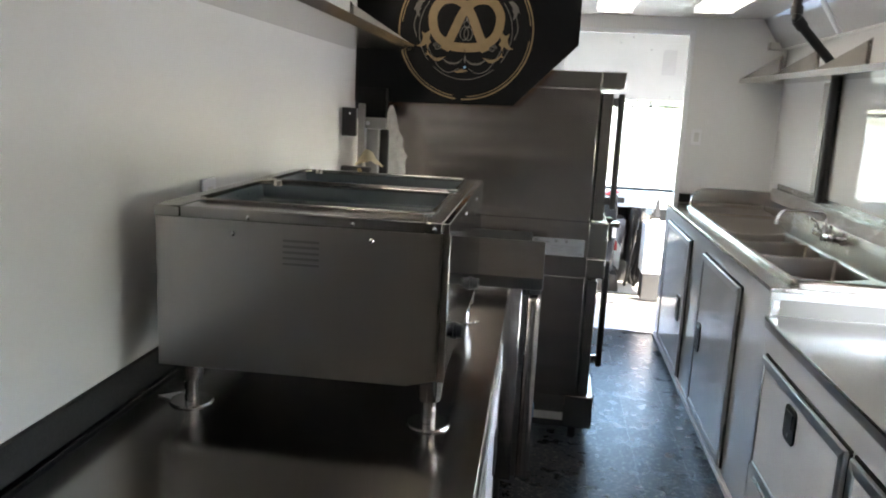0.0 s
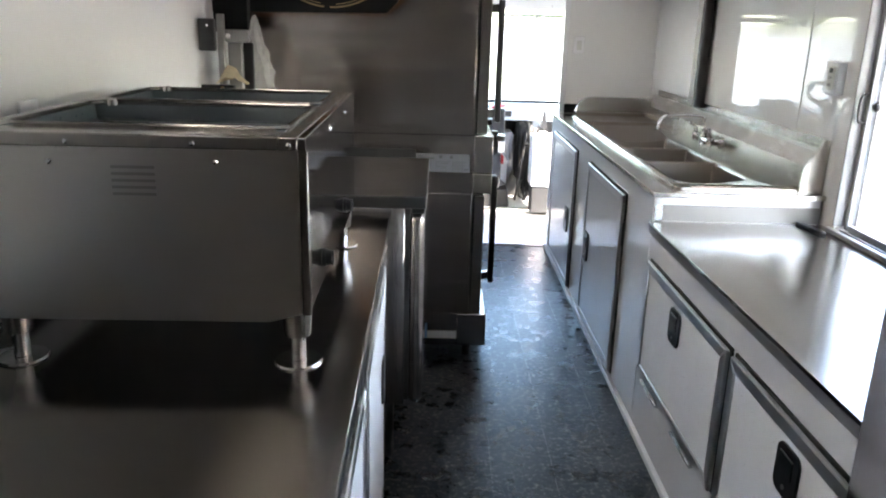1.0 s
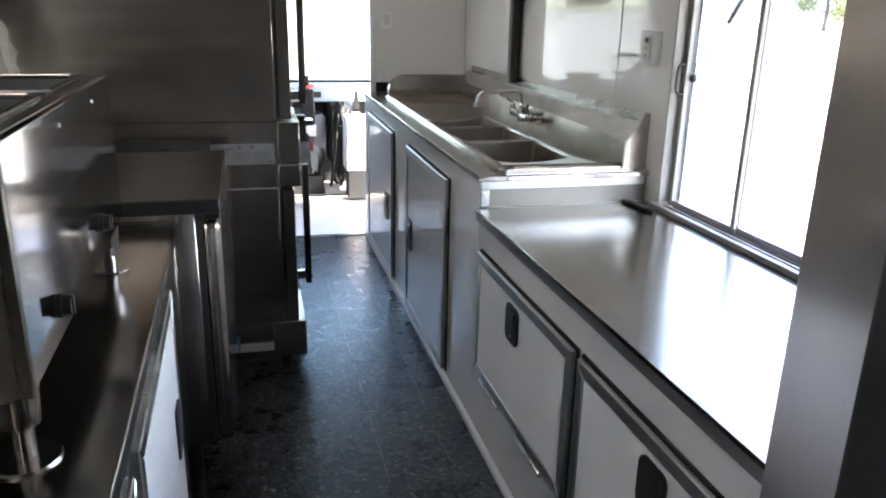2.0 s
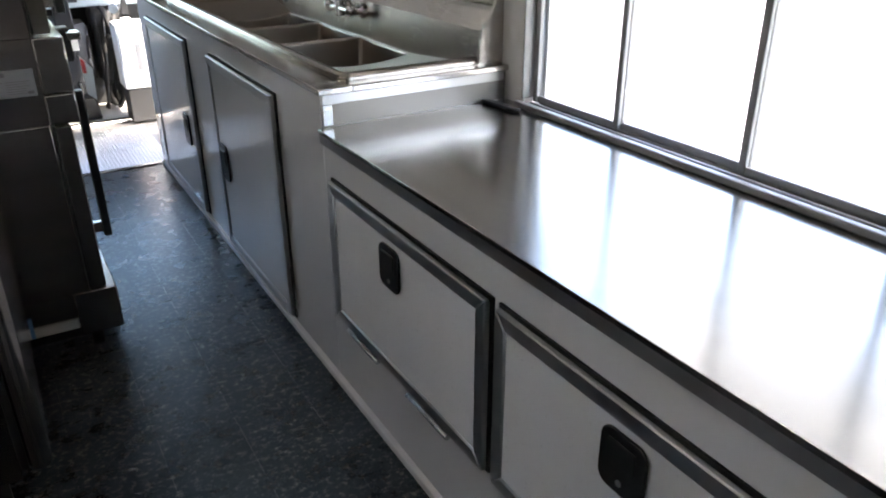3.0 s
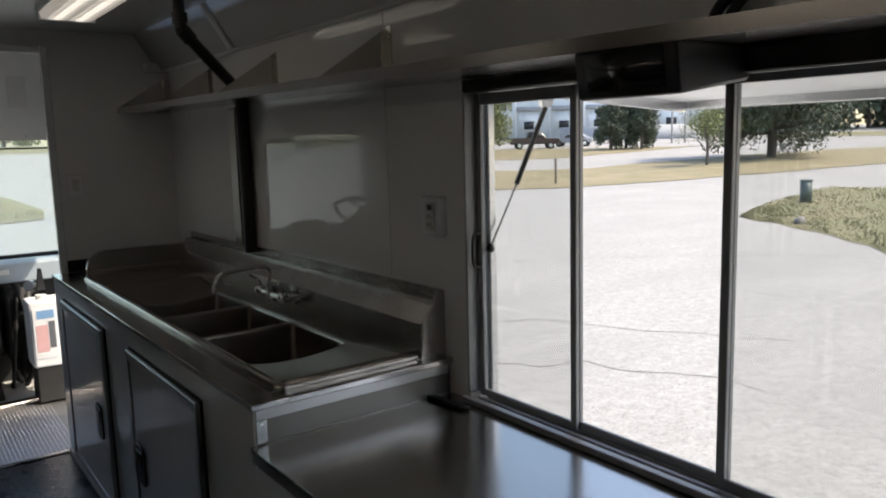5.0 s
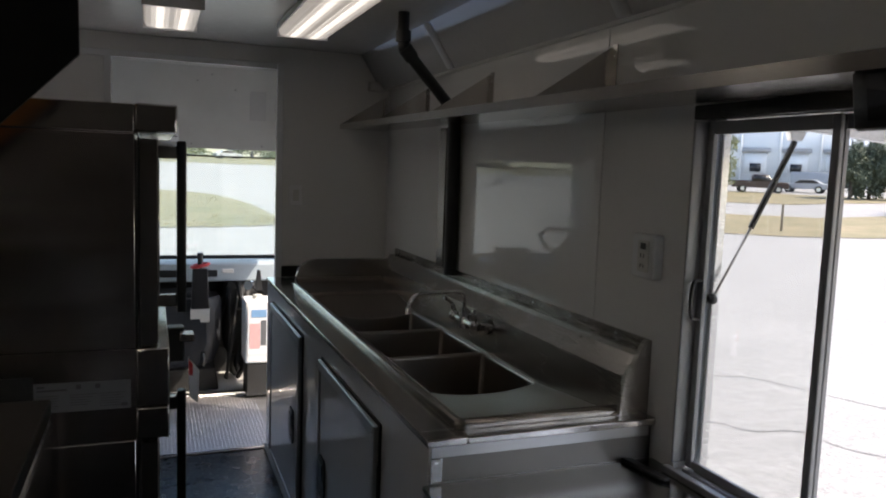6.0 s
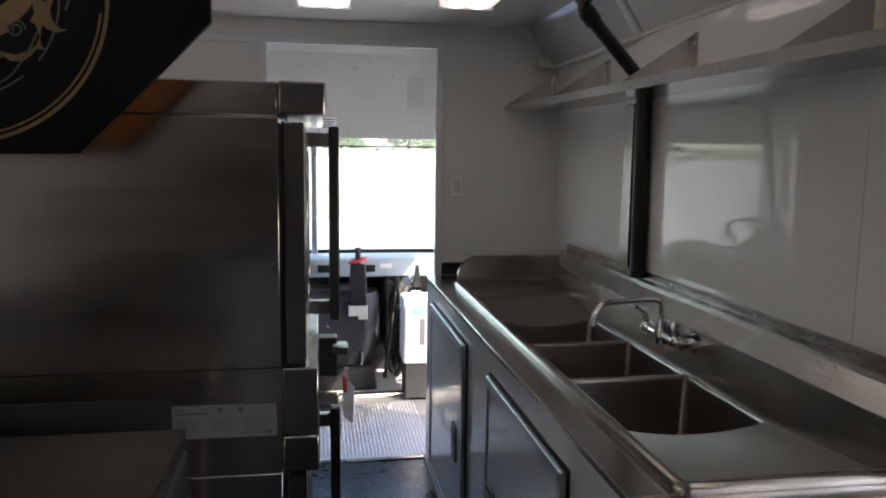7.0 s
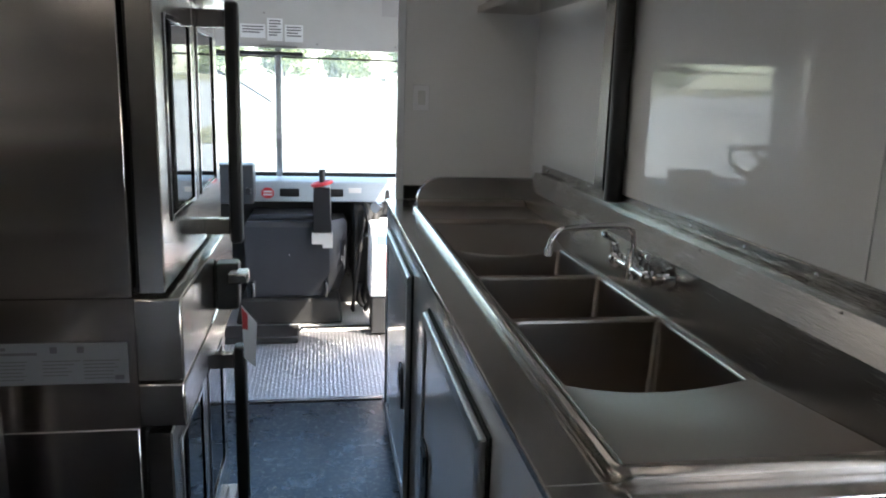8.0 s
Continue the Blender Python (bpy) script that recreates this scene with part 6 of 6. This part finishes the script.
for az0, az1, inner, outer, n, hgt in ((58.3, 78, bank_in, bank_out, 14000, 0.075), (-9, 9, lambda az: 31.5 + 0.033 * (az - 1) ** 2, lambda az: 54 - 0.28 * max(0, az - 1) ** 2, 6000, 0.08)):
    for _ in range(n):
        az = random.uniform(az0, az1)
        r = inner(az) + (outer(az) - inner(az)) * random.random() ** 1.2
        if r < inner(az):
            continue
        p = Vector(polar(az, r, 0.02))
        s = hgt * random.uniform(0.35, 1.0) * (0.7 + 0.8 * max(0.0, noise.noise((az * 0.8, r * 0.35, 2.0)) + 0.25))
        a = random.uniform(0, math.tau)
        for k in range(2):
            d = Vector((math.cos(a + k * 2.0), math.sin(a + k * 2.0), 0))
            e = Vector((-d.y, d.x, 0)) * s * 0.22
            bm.faces.new((bm.verts.new(p - e), bm.verts.new(p + e), bm.verts.new(p + d * s * random.uniform(0.1, 0.5) + Vector((0, 0, s)))))
M_BLADE = ground_material("grass_blades", (0.27, 0.265, 0.15), (0.33, 0.29, 0.18), 0.6, (0.8, 0.95), 0.0)
tagged(part("grass_blades", bm, M_BLADE, flat=True), "rough yellow-green grass standing on the banks", "grass", kind="stuff")
patch("ground_verge_wood", 60, 110, wob(98, 1.5), wob(112, 1.0), M_GREEN, "green grass before the far woods")
patch("ground_island", -14, 9.0, lambda az: 31 + 0.055 * (az - 1) ** 2 * 0.6, lambda az: 56 - 0.28 * max(0, az - 1) ** 2, M_GREEN, "grass island in the front drive")
patch("ground_front", -40, 14, wob(112, 1.0), wob(146, 1.0), M_GREEN, "grass before the front trees")

for (az0, r0, az1, r1) in ((25, 11.5, 62, 10.2), (30, 9.1, 60, 8.4), (36, 15.8, 66, 18.0), (30, 22.0, 60, 21.0)):
    pts = []
    for k in range(25):
        t = k / 24
        az, r = az0 + (az1 - az0) * t, r0 + (r1 - r0) * t + 0.35 * noise.noise((k * 0.4, r0, 0))
        pts.append(polar(az, r, 0.006))
    bm = B()
    prev = None
    for i, p in enumerate(pts):
        w = 0.008 + 0.01 * abs(noise.noise((i * 0.7, az0, 3)))
        d = Vector(p).normalized() * w
        pair = (bm.verts.new(Vector(p) - Vector((d.x, d.y, 0))), bm.verts.new(Vector(p) + Vector((d.x, d.y, 0))))
        if prev:
            bm.faces.new((prev[0], prev[1], pair[1], pair[0]))
        prev = pair
    structure("ground_crack", bm, M_CRACK, "dark crack wandering across the asphalt", "crack")


def leaf_cloud(bm, centre, rad, n, size, squash=(1, 1, 1)):
    """Many small tilted leaf clumps inside an uneven crown."""
    c = Vector(centre)
    for _ in range(n):
        v = Vector((random.gauss(0, 1), random.gauss(0, 1), random.gauss(0, 1))).normalized()
        r = rad * random.random() ** 0.35 * (0.75 + 0.5 * noise.noise(v * 2.1 + c))
        p = c + Vector((v.x * squash[0], v.y * squash[1], v.z * squash[2])) * r
        s = size * random.uniform(0.6, 1.4)
        u = Vector((random.gauss(0, 1), random.gauss(0, 1), random.gauss(0, 0.6))).normalized()
        w = u.orthogonal().normalized()
        q = u.cross(w)
        bm.faces.new([bm.verts.new(p + w * s * a + q * s * b) for a, b in ((-0.5, -0.2), (0.1, -0.55), (0.6, 0.1), (0, 0.55))])


def tree(az, r, height, crown_r, trunk_r, leaves, mat, label, size=0.3, crown_low=0.35, clumps=7, squash=(1, 1, 0.8)):
    x, y, z = polar(az, r)
    t = thing("tree", label, "tree", (x, y, z), "")
    bm = B()
    sweep(bm, [(x, y, z - 0.1), (x + 0.05, y, z + height * 0.25), (x - 0.08, y + 0.05, z + height * 0.55), (x, y, z + height * 0.85)], [trunk_r * 1.25, trunk_r, trunk_r * 0.6, trunk_r * 0.2], 8)
    tops = []
    for k in range(clumps):
        a = k * 2.4
        zz = z + height * (crown_low + (0.95 - crown_low) * (k + 0.5) / clumps)
        rr = crown_r * (0.75 - 0.45 * abs((k + 0.5) / clumps - 0.35))
        tip = (x + rr * math.cos(a), y + rr * math.sin(a), zz)
        tops.append(tip)
        sweep(bm, [(x, y, z + height * (0.18 + 0.45 * k / clumps)), (x + rr * 0.5 * math.cos(a), y + rr * 0.5 * math.sin(a), zz - height * 0.08), tip], [trunk_r * 0.45, trunk_r * 0.3, trunk_r * 0.1], 6)
    part("trunk", bm, M_BARK, t)
    bm = B()
    for tip in tops:
        leaf_cloud(bm, tip, crown_r * 0.62, leaves // clumps, size, squash)
    leaf_cloud(bm, (x, y, z + height * 0.7), crown_r * 0.7, leaves // 4, size, squash)
    leaf_cloud(bm, (x, y, z + height * (0.5 + crown_low * 0.4)), crown_r * 0.7, leaves // 5, size * 2.2, (squash[0], squash[1], squash[2] * 1.1))
    part("crown", bm, mat, t, flat=True)
    return t


random.seed(21)
for az, r, h, cr in ((49.3, 79, 5.0, 1.6), (50.4, 81, 5.4, 1.7), (51.5, 80, 5.1, 1.6)):
    tree(az, r, h, cr, 0.14, 11000, M_DARKLEAF, "dense dark juniper beside the warehouse yard", 0.13, 0.15, 9, (0.9, 0.9, 1.25))
tree(56.0, 55, 4.3, 2.2, 0.09, 3000, M_LEAF, "thin young tree with sparse leaves on the verge", 0.06, 0.4, 8)
tree(58.0, 61, 4.5, 2.2, 0.09, 3000, M_LEAF, "thin young tree with sparse leaves on the verge", 0.06, 0.35, 8)
tree(60.2, 63, 8.3, 5.0, 0.3, 26000, M_DARKLEAF, "broad dark spruce with low spreading limbs", 0.15, 0.2, 12)
tree(40.3, 78, 7.0, 2.6, 0.16, 8000, M_LEAF, "leafy green tree by the warehouse corner", 0.13, 0.2, 8)
for k, az in enumerate((63.5, 66, 68.5, 71, 74, 77, 80)):
    tree(az, 125 + 5 * (k % 3), 11, 5.5, 0.3, 1300, M_DARKLEAF, "tall dark tree at the edge of far woods", 0.7, 0.1, 8)
for k, az in enumerate((-24, -18, -12.5, -7, -2.5, 2.0, 7, 12)):
    tree(az, 152 + 6 * (k % 3), 7 + (k * 37 % 5), 5.5, 0.3, 3600, M_FARLEAF, "leafy tree in the far tree line", 0.42, 0.08, 8)


def oriented(az, r, turn=0.0):
    x, y, z = polar(az, r)
    return Matrix.Translation((x, y, z)) @ Matrix.Rotation(radians(-az + turn), 4, "Z")


def local_part(name, bm, mat, parent, m, label=""):
    bmesh.ops.transform(bm, matrix=m, verts=bm.verts)
    return part(name, bm, mat, parent, label)


# warehouse: long pale front with columns, dock doors and a block wall
m = oriented(47, 118)
wh = thing("warehouse", "long pale metal warehouse with dock doors", "building", m.translation)
local_part("wall", box(B(), -42, 34, 0, 20, -1, 11), M_SIDING, wh, m)
local_part("roof", box(B(), -42.5, 34.5, -0.6, 20, 11.01, 11.5), M_FENCE, wh, m)
for k in range(15):
    local_part("pilaster", box(B(), -41 + 5.2 * k, -40.6 + 5.2 * k, -0.35, -0.01, -1, 11), M_SIDING, wh, m)
for x in (-7.5, -2.2, 3.0, 13.5, 18.7):
    d = local_part("dock_door", box(B(), x - 1.5, x + 1.5, -0.2, -0.011, 1.2, 4.2), M_WHITE, wh, m)
    local_part("door_pad", box(B(), x - 1.9, x + 1.9, -0.5, -0.21, 4.25, 4.9), M_FENCE, d, m)
    local_part("dock_shelter", box(B(), x - 0.75, x + 0.75, -0.32, -0.21, 1.5, 2.7), M_CARGLASS, d, m)
m = oriented(50.5, 106)
bw = thing("block_wall", "low grey block wall in front of the warehouse", "wall", m.translation)
local_part("wall", box(B(), -9, 9, 0, 0.3, -0.6, 1.9), M_FENCE, bw, m)


def car(az, r, turn, paint, label, pickup):
    m = oriented(az, r, turn)
    c = thing("pickup_truck" if pickup else "car", label, "vehicle", m.translation)
    L, H = (2.75, 1.85) if pickup else (2.35, 1.42)
    if pickup:
        prof = [(-L, 0.5), (L, 0.5), (L, 1.0), (L - 0.15, 1.12), (1.25, 1.15), (0.75, H), (-0.75, H), (-0.9, 1.22), (-L, 1.2)]
        cab = [(1.1, 1.2), (0.68, H - 0.1), (-0.68, H - 0.1), (-0.8, 1.2)]
    else:
        prof = [(-L, 0.4), (L, 0.4), (L, 0.75), (L - 0.2, 0.88), (1.1, 0.95), (0.45, H), (-1.0, H), (-1.75, 0.98), (-L, 0.92)]
        cab = [(0.95, 0.98), (0.4, H - 0.08), (-0.95, H - 0.08), (-1.55, 1.0)]
    bm = B()
    prism(bm, prof, "y", -0.92, 0.92, 0.05)
    body = local_part("body", bm, paint, c, m)
    for s in (-1, 1):
        bm = B()
        prism(bm, cab, "y", s * 0.915 - 0.012, s * 0.915 + 0.012)
        local_part("side_window", bm, M_CARGLASS, body, m)
    for x in (-L * 0.62, L * 0.64):
        for s in (-1, 1):
            bm = B()
            cyl(bm, (x, s * 0.74, 0.36), (x, s * 0.95, 0.36), 0.38, seg=20)
            w = local_part("wheel", bm, M_RUBBER, c, m)
            bm = B()
            cyl(bm, (x, s * 0.951, 0.36), (x, s * 0.965, 0.36), 0.22, seg=14)
            local_part("rim", bm, M_ALU, w, m)
    bm = B()
    box(bm, L - 0.02, L + 0.06, -0.85, 0.85, 0.42, 0.62, 0.02)
    local_part("bumper", bm, M_STEEL, c, m)


car(43.7, 86, 8, M_MAROON, "maroon pickup truck parked by the warehouse", True)
car(46.6, 90, 170, M_SILVER, "silver saloon car parked by the warehouse", False)
car(5.3, 140, 20, M_SILVER, "silver car parked across the front drive", False)

m = oriented(62.4, 31.0, 12)
ub = thing("utility_box", "dark green utility cabinet on the grass", "utility box", m.translation)
local_part("case", box(B(), -0.18, 0.18, -0.16, 0.16, 0.0, 0.8, 0.02), M_UTIL, ub, m)
local_part("lid", box(B(), -0.2, 0.2, -0.18, 0.18, 0.801, 0.85, 0.015), M_UTIL, ub, m)
local_part("door", box(B(), -0.14, 0.15, -0.176, -0.161, 0.08, 0.74), M_UTIL, ub, m)
x, y, z = polar(62.1, 23.8)
rk = B()
ball(rk, (x, y, z + 0.07), 0.19, 1.2, 0.8, 0.75)
for v in rk.verts:
    v.co += Vector((1, 1, 1)) * 0.04 * noise.noise(v.co * 5)
M_ROCK = painted("weathered_stone", (0.2, 0.19, 0.175), (0.8, 0.95), 0.3, 7.0)
tagged(part("boulder", rk, M_ROCK), "grey boulder at the edge of the grass", "rock")
m = oriented(45.3, 42.6)
fp = thing("marker_post", "thin weathered wooden marker post on the verge", "post", m.translation)
local_part("post", box(B(), -0.06, 0.06, -0.06, 0.06, 0, 1.4, 0.01), M_WOOD, fp, m)
for k in range(2):
    m = oriented(53.6 + k * 0.9, 92)
    pl = thing("utility_pole", "slim pale utility pole by the yard", "pole", m.translation)
    local_part("mast", cyl(B(), (0, 0, 0), (0, 0, 9), 0.13, 0.09, 10), M_FENCE, pl, m)
    local_part("arm", box(B(), -0.6, 0.6, -0.05, 0.05, 6.2, 6.35), M_FENCE, pl, m)

# body of the truck under the floor
bm = B()
box(bm, XL - 0.05, XR + 0.05, YB, WY, -0.45, -0.101)
structure("floor_underbody", bm, M_STEEL_DARK, "dark underbody of the truck", "floor")

# ---- vinyl planks of the floor ----
rows_x = [XL - 0.05] + [-0.668 + 0.219 * k for k in range(7)] + [FACE + 0.02]
for k in range(len(rows_x) - 1):
    y = YB - 1.22 * ((k * 0.37) % 1.0)
    while y < 5.88:
        lo, hi = max(y, YB) + 0.0003, min(y + 1.22, 5.896) - 0.0003
        if hi - lo > 0.02:
            bm = B()
            box(bm, rows_x[k] + 0.0003, rows_x[k + 1] - 0.0003, lo, hi, -0.003, 0.0, 0.0003)
            part("plank", bm, M_FLOOR, floor)
        y += 1.22
